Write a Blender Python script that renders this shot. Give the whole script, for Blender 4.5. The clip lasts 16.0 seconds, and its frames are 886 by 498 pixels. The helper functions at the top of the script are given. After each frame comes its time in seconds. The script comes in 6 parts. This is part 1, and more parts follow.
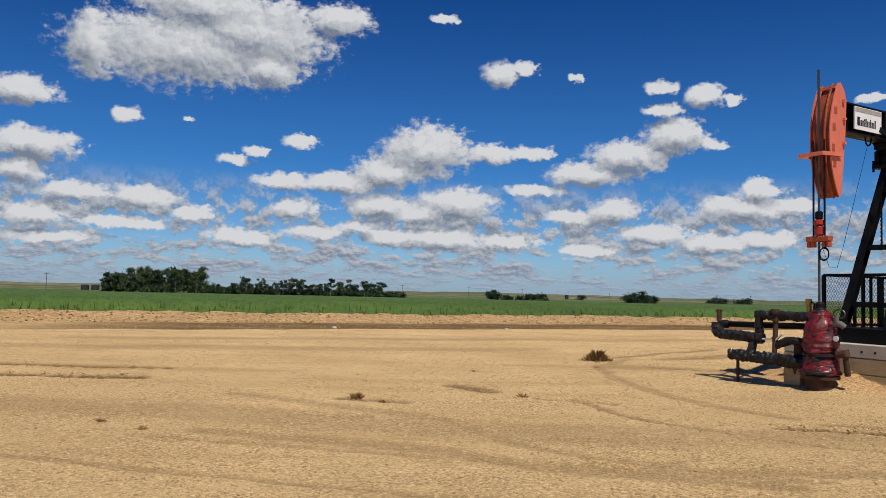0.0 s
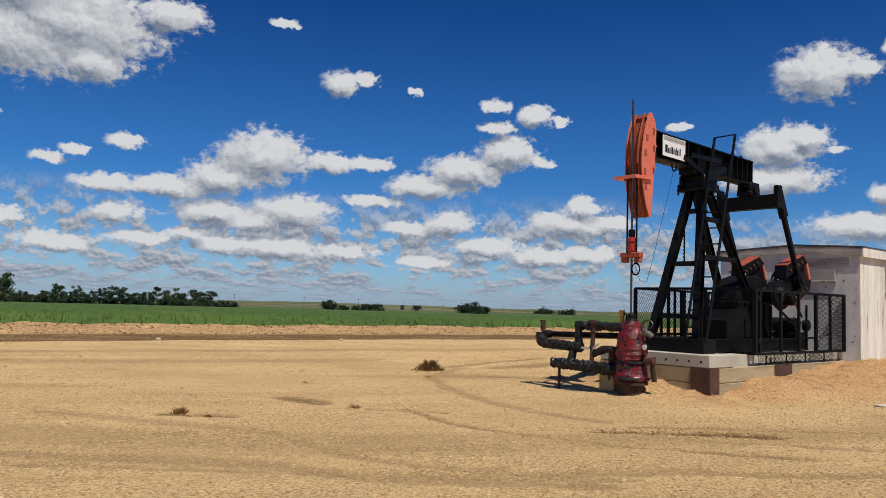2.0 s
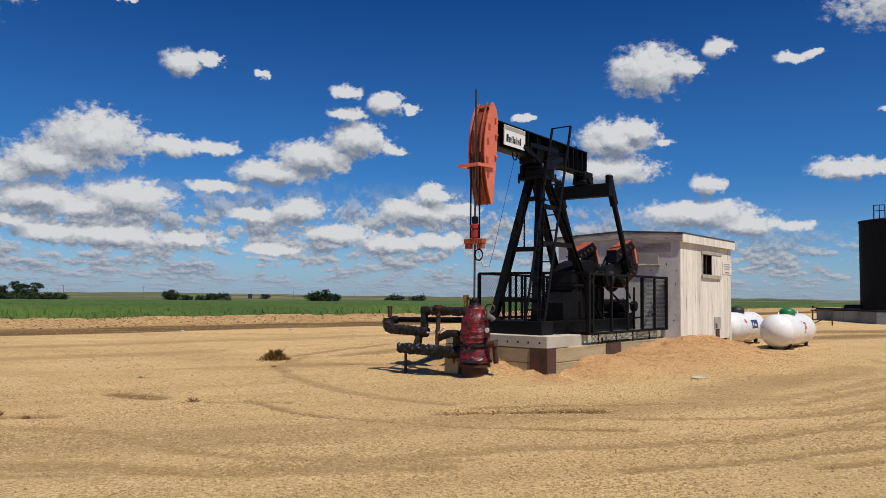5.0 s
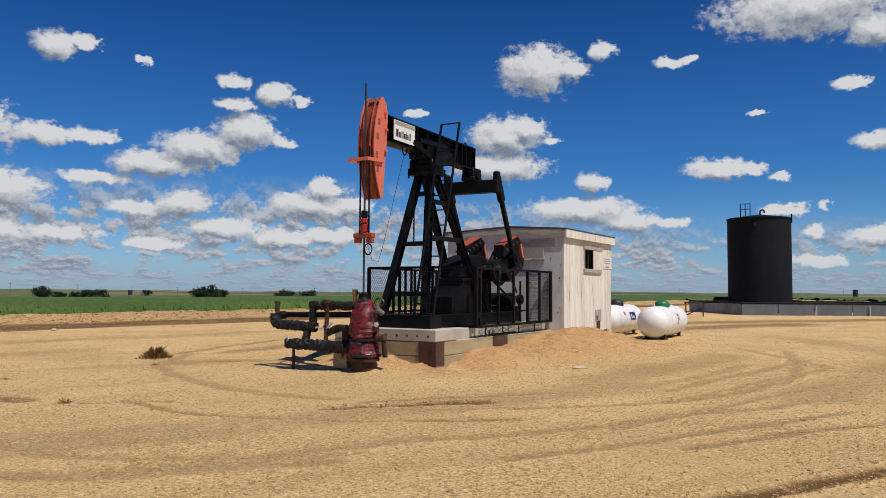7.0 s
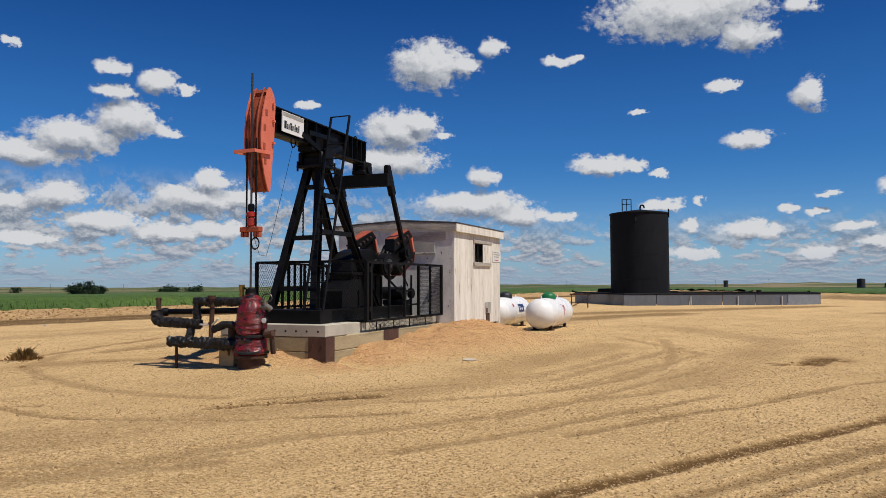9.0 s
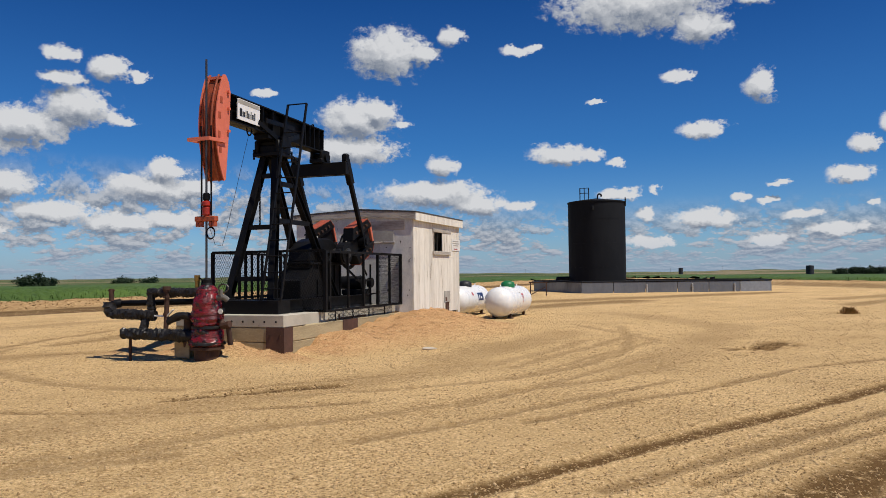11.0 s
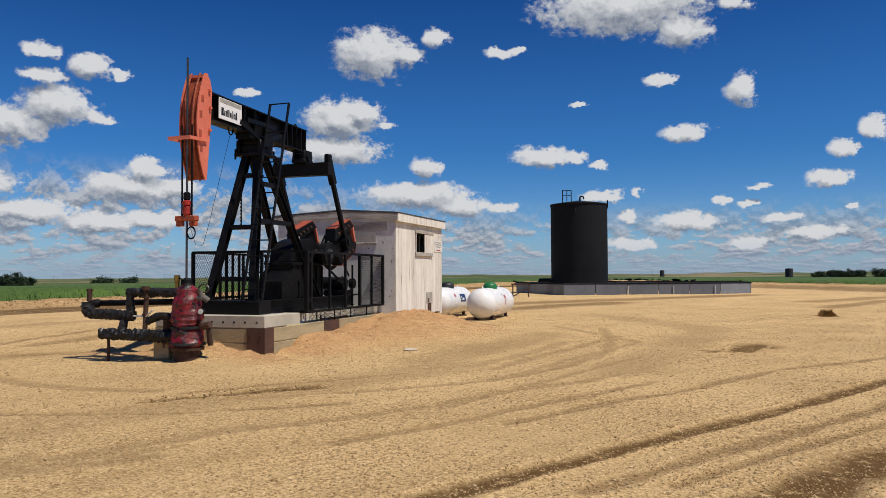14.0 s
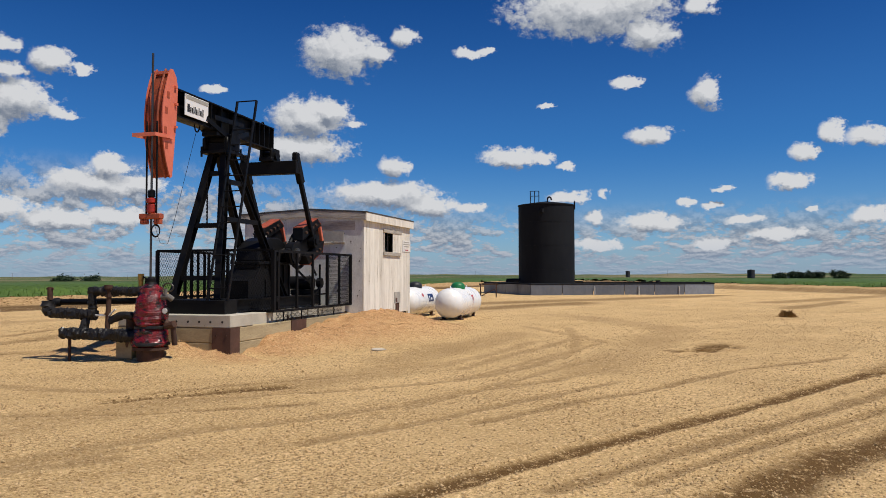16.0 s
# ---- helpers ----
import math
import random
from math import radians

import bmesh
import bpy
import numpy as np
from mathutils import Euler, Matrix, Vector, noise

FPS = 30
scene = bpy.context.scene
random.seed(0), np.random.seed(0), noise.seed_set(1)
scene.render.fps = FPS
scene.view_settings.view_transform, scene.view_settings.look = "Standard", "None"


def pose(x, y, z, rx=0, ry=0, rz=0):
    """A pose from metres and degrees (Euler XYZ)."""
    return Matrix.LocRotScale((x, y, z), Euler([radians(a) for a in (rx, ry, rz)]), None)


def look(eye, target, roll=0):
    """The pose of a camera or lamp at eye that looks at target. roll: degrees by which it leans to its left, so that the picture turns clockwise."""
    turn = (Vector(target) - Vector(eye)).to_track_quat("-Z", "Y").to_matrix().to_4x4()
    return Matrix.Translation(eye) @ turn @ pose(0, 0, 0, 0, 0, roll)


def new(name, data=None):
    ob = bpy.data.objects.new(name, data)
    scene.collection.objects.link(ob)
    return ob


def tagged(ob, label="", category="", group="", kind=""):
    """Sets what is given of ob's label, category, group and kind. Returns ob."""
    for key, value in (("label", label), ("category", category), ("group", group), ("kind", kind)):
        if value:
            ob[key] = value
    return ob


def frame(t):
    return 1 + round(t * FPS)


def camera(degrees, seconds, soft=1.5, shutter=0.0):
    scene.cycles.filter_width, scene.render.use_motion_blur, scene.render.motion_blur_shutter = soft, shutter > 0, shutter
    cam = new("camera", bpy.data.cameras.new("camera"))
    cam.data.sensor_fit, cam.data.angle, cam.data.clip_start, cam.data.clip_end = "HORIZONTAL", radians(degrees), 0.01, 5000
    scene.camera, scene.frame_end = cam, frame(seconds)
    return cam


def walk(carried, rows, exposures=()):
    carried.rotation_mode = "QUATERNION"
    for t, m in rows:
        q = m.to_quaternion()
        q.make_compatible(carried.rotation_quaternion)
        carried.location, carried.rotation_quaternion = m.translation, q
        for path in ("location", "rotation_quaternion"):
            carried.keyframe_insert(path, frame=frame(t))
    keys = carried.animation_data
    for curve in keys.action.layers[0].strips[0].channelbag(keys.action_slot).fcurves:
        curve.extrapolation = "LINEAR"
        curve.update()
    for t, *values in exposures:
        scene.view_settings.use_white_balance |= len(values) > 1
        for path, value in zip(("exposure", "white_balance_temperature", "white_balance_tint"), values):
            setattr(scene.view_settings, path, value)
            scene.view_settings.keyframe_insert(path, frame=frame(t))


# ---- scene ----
cam = camera(60.5, 16.0, soft=0.75)
PATH = [
    (0.0, -0.121, 0.095, 1.499, 0.33, 3.10, -1.35),
    (0.5, -0.118, 0.087, 1.498, -3.09, 3.48, -1.48),
    (1.0, -0.107, 0.076, 1.503, -6.01, 3.83, -1.43),
    (1.5, -0.093, 0.065, 1.508, -8.92, 4.28, -1.62),
    (2.0, -0.093, 0.061, 1.509, -11.95, 4.18, -1.66),
    (2.5, -0.084, 0.042, 1.502, -14.76, 3.90, -1.34),
    (3.0, -0.066, 0.057, 1.506, -16.74, 3.67, -1.06),
    (5.5, 0.001, 0.047, 1.507, -24.84, 3.28, -0.53),
    (6.0, 0.005, 0.023, 1.504, -26.80, 3.09, -0.38),
    (6.5, 0.010, 0.001, 1.496, -29.09, 3.08, -0.37),
    (7.0, 0.016, -0.011, 1.496, -31.24, 3.10, -0.36),
    (7.5, 0.015, -0.018, 1.506, -33.14, 2.98, -0.19),
    (8.0, 0.020, -0.034, 1.505, -35.36, 2.82, -0.22),
    (8.5, 0.042, -0.036, 1.504, -37.69, 2.67, 0.01),
    (9.0, 0.055, -0.033, 1.502, -39.29, 2.64, 0.17),
    (9.5, 0.062, -0.026, 1.499, -40.73, 2.43, 0.24),
    (10.0, 0.067, -0.027, 1.497, -42.18, 1.83, 0.47),
    (12.5, 0.080, -0.028, 1.493, -42.38, 1.84, 0.60),
    (13.0, 0.077, -0.026, 1.500, -42.58, 1.77, 0.22),
    (13.5, 0.084, -0.027, 1.490, -42.96, 1.79, 0.28),
    (14.0, 0.091, -0.031, 1.492, -43.61, 1.90, 0.30),
    (14.5, 0.087, -0.035, 1.493, -44.33, 1.97, 0.11),
    (15.0, 0.085, -0.036, 1.499, -44.93, 1.97, 0.13),
    (15.5, 0.076, -0.025, 1.495, -45.40, 1.93, 0.04),
    (16.0, 0.084, -0.032, 1.496, -46.03, 1.87, 0.04),
]
walk(cam, [(t, pose(x, y, z, 90 + p, r, a)) for t, x, y, z, a, p, r in PATH])

# ---------------------------------------------------------------- sky and sun
SUN_AZ, SUN_EL = 165.0, 61.0          # degrees: clockwise from +y, above the horizon

sun = new("sun", bpy.data.lights.new("sun", 'SUN'))
sun.data.energy = 4.6
sun.data.angle = radians(0.5)
sun.data.color = (1.0, 0.93, 0.82)
sun_dir = Vector((math.sin(radians(SUN_AZ)) * math.cos(radians(SUN_EL)),
                  math.cos(radians(SUN_AZ)) * math.cos(radians(SUN_EL)), math.sin(radians(SUN_EL))))
sun.matrix_world = look(sun_dir * 60, (0, 0, 0))

# cumulus: bearing, height over the horizon, half width, half height, in degrees
TALL = [
    (-19.6, 16.4, 7.7, 2.5),
    (-14.9, 18.1, 6.0, 2.7),
    (-25.8, 16.1, 1.7, 2.2),
    (-13.6, 15.8, 2.4, 1.4),
    (-8.7, 19.5, 2.5, 1.2),
    (-18.2, 19.6, 5.1, 2.0),
    (-29.9, 12.5, 2.0, 1.0),
    (-23.4, 11.6, 1.2, 0.6),
    (-19.4, 11.7, 0.5, 0.2),
    (-29.1, 9.1, 3.0, 1.1),
    (-29.8, 7.3, 1.5, 1.0),
    (-26.5, 6.1, 2.6, 0.8),
    (-22.0, 6.0, 2.0, 0.9),
    (-28.8, 4.5, 2.5, 0.8),
    (-18.8, 5.0, 1.6, 0.6),
    (-16.0, 9.2, 1.2, 0.4),
    (-14.4, 9.9, 1.1, 0.4),
    (-11.4, 10.8, 1.3, 0.5),
    (-0.6, 20.0, 1.3, 0.3),
]
MIDDLE = [
    (-1.8, 10.4, 3.5, 2.0),
    (-4.6, 8.8, 3.0, 1.3),
    (-8.3, 7.8, 3.3, 0.8),
    (-12.5, 7.8, 2.4, 0.7),
    (3.1, 10.3, 2.1, 0.8),
    (6.1, 10.4, 1.8, 0.5),
    (-11.8, 5.9, 1.7, 0.8),
    (-5.3, 6.2, 2.6, 1.0),
    (0.6, 6.5, 3.3, 1.3),
    (-2.3, 5.7, 2.6, 0.8),
    (3.6, 16.1, 1.4, 1.0),
    (5.6, 16.5, 1.1, 0.5),
    (9.3, 15.8, 0.5, 0.3),
    (15.6, 14.9, 1.0, 0.5),
    (18.5, 14.2, 1.4, 0.8),
    (20.4, 13.9, 0.7, 0.4),
    (15.8, 13.3, 1.4, 0.5),
    (16.6, 11.4, 2.3, 1.5),
    (13.2, 10.0, 3.0, 1.4),
    (10.3, 8.8, 3.3, 1.0),
    (19.2, 10.8, 1.0, 0.4),
    (6.6, 7.6, 2.5, 0.5),
    (12.2, 6.2, 2.0, 0.9),
]
LOWER = [
    (9.1, 5.6, 2.1, 0.6),
    (21.4, 6.2, 3.3, 1.0),
    (22.3, 7.5, 1.4, 0.8),
    (24.3, 6.3, 1.5, 0.7),
    (15.2, 4.4, 2.8, 0.8),
    (19.5, 3.8, 3.0, 0.7),
    (22.8, 4.0, 2.1, 0.7),
    (-4.4, 3.8, 2.5, 0.7),
    (-1.0, 3.8, 4.3, 0.9),
    (-15.2, 3.5, 2.4, 0.7),
    (-9.9, 4.1, 2.5, 0.5),
    (-6.6, 4.6, 1.9, 0.5),
    (-22.9, 4.2, 3.3, 0.5),
    (-27.8, 3.1, 3.4, 0.5),
    (4.5, 3.7, 2.5, 0.5),
    (10.4, 3.1, 2.1, 0.5),
]
EAST = [
    (38.2, 16.2, 2.8, 1.7),
    (40.8, 16.2, 1.5, 0.8),
    (43.2, 17.4, 1.1, 0.7),
    (35.9, 11.5, 2.9, 1.5),
    (37.6, 12.1, 1.6, 0.9),
    (35.3, 9.2, 3.7, 1.2),
    (39.5, 11.1, 0.9, 0.3),
    (42.3, 8.0, 1.1, 0.7),
    (41.7, 6.0, 4.1, 1.0),
    (45.1, 5.2, 2.4, 0.8),
    (29.1, 13.1, 1.0, 0.3),
    (49.3, 16.4, 0.7, 0.3),
    (51.3, 8.7, 2.3, 0.8),
    (53.5, 8.7, 1.0, 0.5),
    (55.2, 8.0, 0.6, 0.3),
    (55.5, 5.7, 1.7, 0.5),
    (47.9, 5.0, 1.1, 0.4),
    (57.2, 4.2, 0.9, 0.5),
]
SOUTH = [
    (57.4, 19.1, 6.2, 2.0),
    (61.4, 17.0, 1.9, 1.2),
    (65.0, 18.7, 1.1, 0.7),
    (59.8, 13.8, 1.2, 0.4),
    (65.3, 12.7, 1.1, 1.1),
    (53.8, 12.4, 0.6, 0.2),
    (61.4, 10.0, 1.7, 0.7),
    (71.6, 8.4, 0.8, 0.7),
    (73.4, 9.5, 0.8, 0.7),
    (75.5, 9.2, 1.2, 0.7),
    (70.5, 6.4, 1.5, 0.6),
    (66.2, 5.9, 0.8, 0.2),
    (63.9, 5.2, 0.7, 0.3),
    (65.6, 4.9, 0.7, 0.2),
    (61.5, 3.7, 2.4, 0.8),
    (67.6, 3.8, 1.2, 0.3),
    (69.6, 2.7, 2.1, 0.5),
    (75.4, 3.9, 1.2, 0.6),
    (71.9, 4.3, 0.4, 0.2),
    (57.6, 2.1, 2.0, 0.5),
    (65.5, 2.1, 1.5, 0.4),
    (58.1, 5.9, 0.4, 0.4),
    (48.0, 16.2, 1.0, 0.4),
]


class Net:
    """Short way to write node trees."""
    def __init__(self, tree):
        self.t = tree

    def put(self, socket, value):
        if value is None:
            return
        if isinstance(value, bpy.types.NodeSocket):
            self.t.links.new(value, socket)
        else:
            socket.default_value = value

    def node(self, kind, *values, op=None):
        n = self.t.nodes.new(kind)
        if op:
            n.operation = op
        for s, v in zip(n.inputs, values):
            self.put(s, v)
        return n

    def math(self, op, a, b=None, c=None):
        return self.node("ShaderNodeMath", a, b, c, op=op).outputs[0]

    def vec(self, op, a, b=None, c=None):
        n = self.node("ShaderNodeVectorMath", a, b, c, op=op)
        return n.outputs["Value"] if op in ('LENGTH', 'DOT_PRODUCT') else n.outputs[0]

    def noise(self, v, scale, detail=4.0, rough=0.55, distort=0.0):
        n = self.t.nodes.new("ShaderNodeTexNoise")
        self.put(n.inputs["Vector"], v)
        for k, x in (("Scale", scale), ("Detail", detail), ("Roughness", rough), ("Distortion", distort)):
            n.inputs[k].default_value = x
        return n.outputs

    def ramp(self, f, a, b, lo=0.0, hi=1.0, smooth=True):
        n = self.t.nodes.new("ShaderNodeMapRange")
        n.interpolation_type = 'SMOOTHSTEP' if smooth else 'LINEAR'
        for k, x in zip(("Value", "From Min", "From Max", "To Min", "To Max"), (f, a, b, lo, hi)):
            self.put(n.inputs[k], x)
        return n.outputs[0]

    def mix(self, f, a, b, blend='MIX'):
        n = self.t.nodes.new("ShaderNodeMix")
        n.data_type, n.blend_type = 'RGBA', blend
        self.put(n.inputs[0], f)
        for s, v in ((n.inputs[6], a), (n.inputs[7], b)):
            self.put(s, (*v, 1.0) if isinstance(v, tuple) and len(v) == 3 else v)
        return n.outputs[2]


def cloud_field():
    """Node group: how far a place of the sky (bearing, height) lies from the nearest heap of cloud, 1 at its rim."""
    g = bpy.data.node_groups.new("cloud_heaps", 'ShaderNodeTree')
    g.interface.new_socket("Place", in_out='INPUT', socket_type='NodeSocketVector')
    g.interface.new_socket("Far", in_out='OUTPUT', socket_type='NodeSocketFloat')
    n = Net(g)
    place = g.nodes.new("NodeGroupInput").outputs[0]
    best = None
    for az, el, w, h in TALL + MIDDLE + LOWER + EAST + SOUTH:
        local = n.vec('MULTIPLY_ADD', place, (1 / w, 1 / h, 0), (-az / w, -el / h, 0))
        far = n.vec('LENGTH', local)
        best = far if best is None else n.math('SMOOTH_MIN', best, far, 0.25)
    g.links.new(best, g.nodes.new("NodeGroupOutput").inputs[0])
    return g


def make_sky():
    w = bpy.data.worlds.new("sky")
    scene.world = w
    w.use_nodes = True
    n = Net(w.node_tree)
    bg = w.node_tree.nodes["Background"]
    sky = n.node("ShaderNodeTexSky")
    sky.sky_type = 'NISHITA'
    sky.sun_disc = False
    sky.sun_elevation, sky.sun_rotation = radians(SUN_EL), radians(SUN_AZ)
    sky.altitude, sky.air_density, sky.dust_density, sky.ozone_density = 500.0, 1.0, 0.4, 3.0
    way = n.node("ShaderNodeTexCoord").outputs["Generated"]
    x, y, z = n.node("ShaderNodeSeparateXYZ", way).outputs[:3]
    az = n.math('MULTIPLY', n.math('ARCTAN2', x, y), 180 / math.pi)
    el = n.math('MULTIPLY', n.math('ARCSINE', z), 180 / math.pi)
    place = n.node("ShaderNodeCombineXYZ", az, el, 0.0).outputs[0]
    # deep, clear prairie blue: the sky light filtered towards blue with height
    deep = n.mix(n.ramp(el, 0, 10), (0.46, 0.68, 0.98), (0.165, 0.47, 0.84))
    deep = n.mix(n.ramp(el, 8, 26), deep, (0.046, 0.26, 0.62))
    clear = n.mix(1.0, sky.outputs[0], deep, 'MULTIPLY')
    # swelling rims: broad drift, then round billows
    coarse = n.noise(place, 0.38, 3.0, 0.55)
    fine = n.noise(n.vec('MULTIPLY', place, (1.0, 1.35, 0)), 1.25, 9.0, 0.66)
    warp = n.vec('MULTIPLY_ADD', coarse["Color"], (1.9, 0.8, 0), (-0.95, -0.4, 0))
    warp = n.vec('ADD', warp, n.vec('MULTIPLY_ADD', fine["Color"], (1.3, 0.9, 0), (-0.65, -0.45, 0)))
    at = n.vec('ADD', place, warp)
    heaps = cloud_field()

    def far_at(v):
        k = w.node_tree.nodes.new("ShaderNodeGroup")
        k.node_tree = heaps
        w.node_tree.links.new(v, k.inputs[0])
        return k.outputs[0]

    def billow(v, scale, detail=3.0):
        k = w.node_tree.nodes.new("ShaderNodeTexVoronoi")
        k.feature, k.normalize = 'SMOOTH_F1', True
        w.node_tree.links.new(v, k.inputs["Vector"])
        for key, x in (("Scale", scale), ("Detail", detail), ("Roughness", 0.55), ("Lacunarity", 2.3), ("Smoothness", 0.35)):
            k.inputs[key].default_value = x
        return k.outputs["Distance"]
    d = far_at(at)
    up = far_at(n.vec('ADD', at, (0.30, 0.85, 0)))
    swell = billow(at, 0.75)
    swell_up = billow(n.vec('ADD', at, (0.13, 0.30, 0)), 0.75)
    wisp = n.math('MULTIPLY_ADD', fine["Fac"], 1.45, -0.725)
    body = n.math('ADD', n.math('ADD', d, wisp), n.math('MULTIPLY_ADD', swell, 0.9, -0.30))
    cover = n.ramp(body, 1.16, 0.66)
    # heads are bright, bases grey where more cloud lies above
    rise = n.math('MULTIPLY', n.math('SUBTRACT', up, d), 1.05)
    lump = n.math('MULTIPLY', n.math('SUBTRACT', swell_up, swell), 1.5)
    lit = n.math('ADD', n.math('ADD', rise, 0.56), n.math('ADD', lump, n.math('MULTIPLY_ADD', fine["Fac"], -0.85, 0.425)))
    tone = n.mix(n.ramp(lit, 0.02, 1.0, smooth=False), (1.85, 2.2, 2.85), (6.5, 6.6, 6.8))
    # rows of small flat heaps towards the horizon, fewer to the south-east
    flat = n.math('MULTIPLY', n.math('LOGARITHM', n.math('ADD', n.math('MAXIMUM', el, 0.0), 1.1), math.e), 3.3)
    plane = n.node("ShaderNodeCombineXYZ", n.math('MULTIPLY', az, 0.40), flat, 3.7).outputs[0]
    crowd = n.noise(plane, 0.45, 2.0, 0.5)["Fac"]
    rows = n.math('MULTIPLY_ADD', crowd, 0.55, n.noise(plane, 1.7, 9.0, 0.66)["Fac"])
    rows_up = n.math('MULTIPLY_ADD', crowd, 0.55, n.noise(n.vec('ADD', plane, (0.04, 0.20, 0)), 1.7, 9.0, 0.66)["Fac"])
    high = n.ramp(az, 25, 52, 8.6, 5.6)
    band = n.math('MULTIPLY', n.ramp(n.math('SUBTRACT', el, high), 0.0, -3.6), n.ramp(rows, 0.685, 0.80))
    band = n.math('MULTIPLY', band, n.ramp(el, -0.2, 1.6, 0.55, 1.0))
    row_tone = n.mix(n.ramp(n.math('SUBTRACT', rows, rows_up), -0.09, 0.11, smooth=False), (1.95, 2.4, 3.15), (4.7, 4.95, 5.4))
    colour = n.mix(band, clear, row_tone)
    colour = n.mix(cover, colour, tone)
    # haze over the last three degrees
    colour = n.mix(n.ramp(el, 3.0, 0.0, 0.0, 0.45), colour, (2.55, 3.4, 4.9))
    n.put(bg.inputs[0], colour)
    bg.inputs[1].default_value = 0.1


make_sky()

# ---------------------------------------------------------------- materials
def material(name, colour, rough=0.6, metal=0.0, other=None, amount=0.5, grain=30.0, stain=2.5,
             bump=0.15, spots=None, spot_at=0.62, spot_scale=6.0, stretch=(1, 1, 1), gloss=0.0, island=0.0, coord="Position"):
    """A surface with grain, larger stains and fine relief, in metres."""
    m = bpy.data.materials.new(name)
    m.use_nodes = True
    n = Net(m.node_tree)
    b = m.node_tree.nodes["Principled BSDF"]
    if coord == "Position":
        p = n.node("ShaderNodeNewGeometry").outputs["Position"]
    else:
        p = n.node("ShaderNodeTexCoord").outputs["Object"]
    p = n.vec('MULTIPLY', p, stretch)
    small = n.noise(p, grain, 4.0, 0.6)["Fac"]
    large = n.noise(p, stain, 4.0, 0.6)["Fac"]
    other = other or tuple(c * 0.6 for c in colour)
    mask = n.math('MULTIPLY', n.ramp(n.math('MULTIPLY_ADD', small, 0.35, n.math('MULTIPLY', large, 0.65)), 0.36, 0.64), amount)
    c = n.mix(mask, colour, other)
    if spots:
        c = n.mix(n.ramp(n.noise(p, spot_scale, 5.0, 0.65)["Fac"], spot_at, spot_at + 0.06), c, spots)
    if island:
        r = n.node("ShaderNodeObjectInfo").outputs["Random"]
        c = n.mix(1.0, c, n.node("ShaderNodeCombineColor", *[n.ramp(r, 0, 1, 1 - island, 1 + island, False)] * 3).outputs[0], 'MULTIPLY')
    n.put(b.inputs["Base Color"], c)
    n.put(b.inputs["Roughness"], n.ramp(large, 0.3, 0.7, max(rough - 0.12, 0.03), min(rough + 0.12, 1.0)))
    b.inputs["Metallic"].default_value = metal
    b.inputs["Specular IOR Level"].default_value = 0.13 if max(colour) < 0.02 else 0.4
    if gloss:
        b.inputs["Coat Weight"].default_value = gloss
        b.inputs["Coat Roughness"].default_value = 0.15
    if bump:
        k = n.node("ShaderNodeBump")
        k.inputs["Strength"].default_value = bump
        k.inputs["Distance"].default_value = 0.02
        n.put(k.inputs["Height"], n.math('ADD', small, n.math('MULTIPLY', large, 0.5)))
        n.put(b.inputs["Normal"], k.outputs[0])
    return m


BLACK = material("black_machine_paint", (0.0045, 0.0048, 0.006), 0.5, 0.0, (0.011, 0.0105, 0.010), 0.6, 25, 3, 0.06)
BLACK_MESH = material("black_fence_paint", (0.005, 0.005, 0.006), 0.55, 0.0, (0.011, 0.0105, 0.010), 0.5, 40, 4, 0.05)
ORANGE = material("salmon_orange_paint", (0.70, 0.190, 0.115), 0.5, 0.0, (0.50, 0.115, 0.065), 0.5, 18, 2.2, 0.05, (0.16, 0.06, 0.04), 0.70, 9)
ORANGE_RUST = material("rusty_orange_paint", (0.42, 0.085, 0.035), 0.55, 0.0, (0.16, 0.045, 0.02), 0.8, 20, 4, 0.15)
RED_STEEL = material("red_steel_paint", (0.40, 0.03, 0.02), 0.45, 0.0, (0.16, 0.02, 0.015), 0.6, 25, 6, 0.1)
STEEL = material("worn_steel", (0.12, 0.115, 0.11), 0.4, 0.8, (0.05, 0.045, 0.04), 0.7, 40, 6, 0.1)
RUST = material("rusty_steel", (0.085, 0.042, 0.026), 0.8, 0.2, (0.045, 0.026, 0.02), 0.8, 45, 5, 0.3)
BROWN_PLATE = material("rust_brown_plate", (0.105, 0.050, 0.034), 0.75, 0.1, (0.06, 0.033, 0.025), 0.7, 60, 3, 0.12)
WHITE_PIPE = material("white_gauge", (0.75, 0.74, 0.70), 0.4, 0.0, None, 0.3, 30, 4, 0.02)
BRASS = material("dull_brass", (0.36, 0.22, 0.06), 0.4, 0.9, (0.2, 0.11, 0.04), 0.6, 50, 8, 0.1)
CONCRETE = material("pale_concrete", (0.50, 0.46, 0.38), 0.9, 0.0, (0.36, 0.33, 0.27), 0.7, 60, 2.5, 0.25, (0.24, 0.22, 0.19), 0.66, 5)
TIMBER = material("treated_timber", (0.42, 0.34, 0.20), 0.85, 0.0, (0.27, 0.21, 0.12), 0.8, 22, 2.2, 0.3, (0.12, 0.075, 0.04), 0.66, 6, (0.35, 1, 2.4), 0, 0.12)
SHED_WHITE = material("weathered_white_boards", (0.76, 0.73, 0.65), 0.85, 0.0, (0.56, 0.52, 0.45), 0.85, 16, 2.0, 0.35, (0.30, 0.25, 0.18), 0.615, 4.0, (2.6, 2.6, 0.26), 0, 0.08)
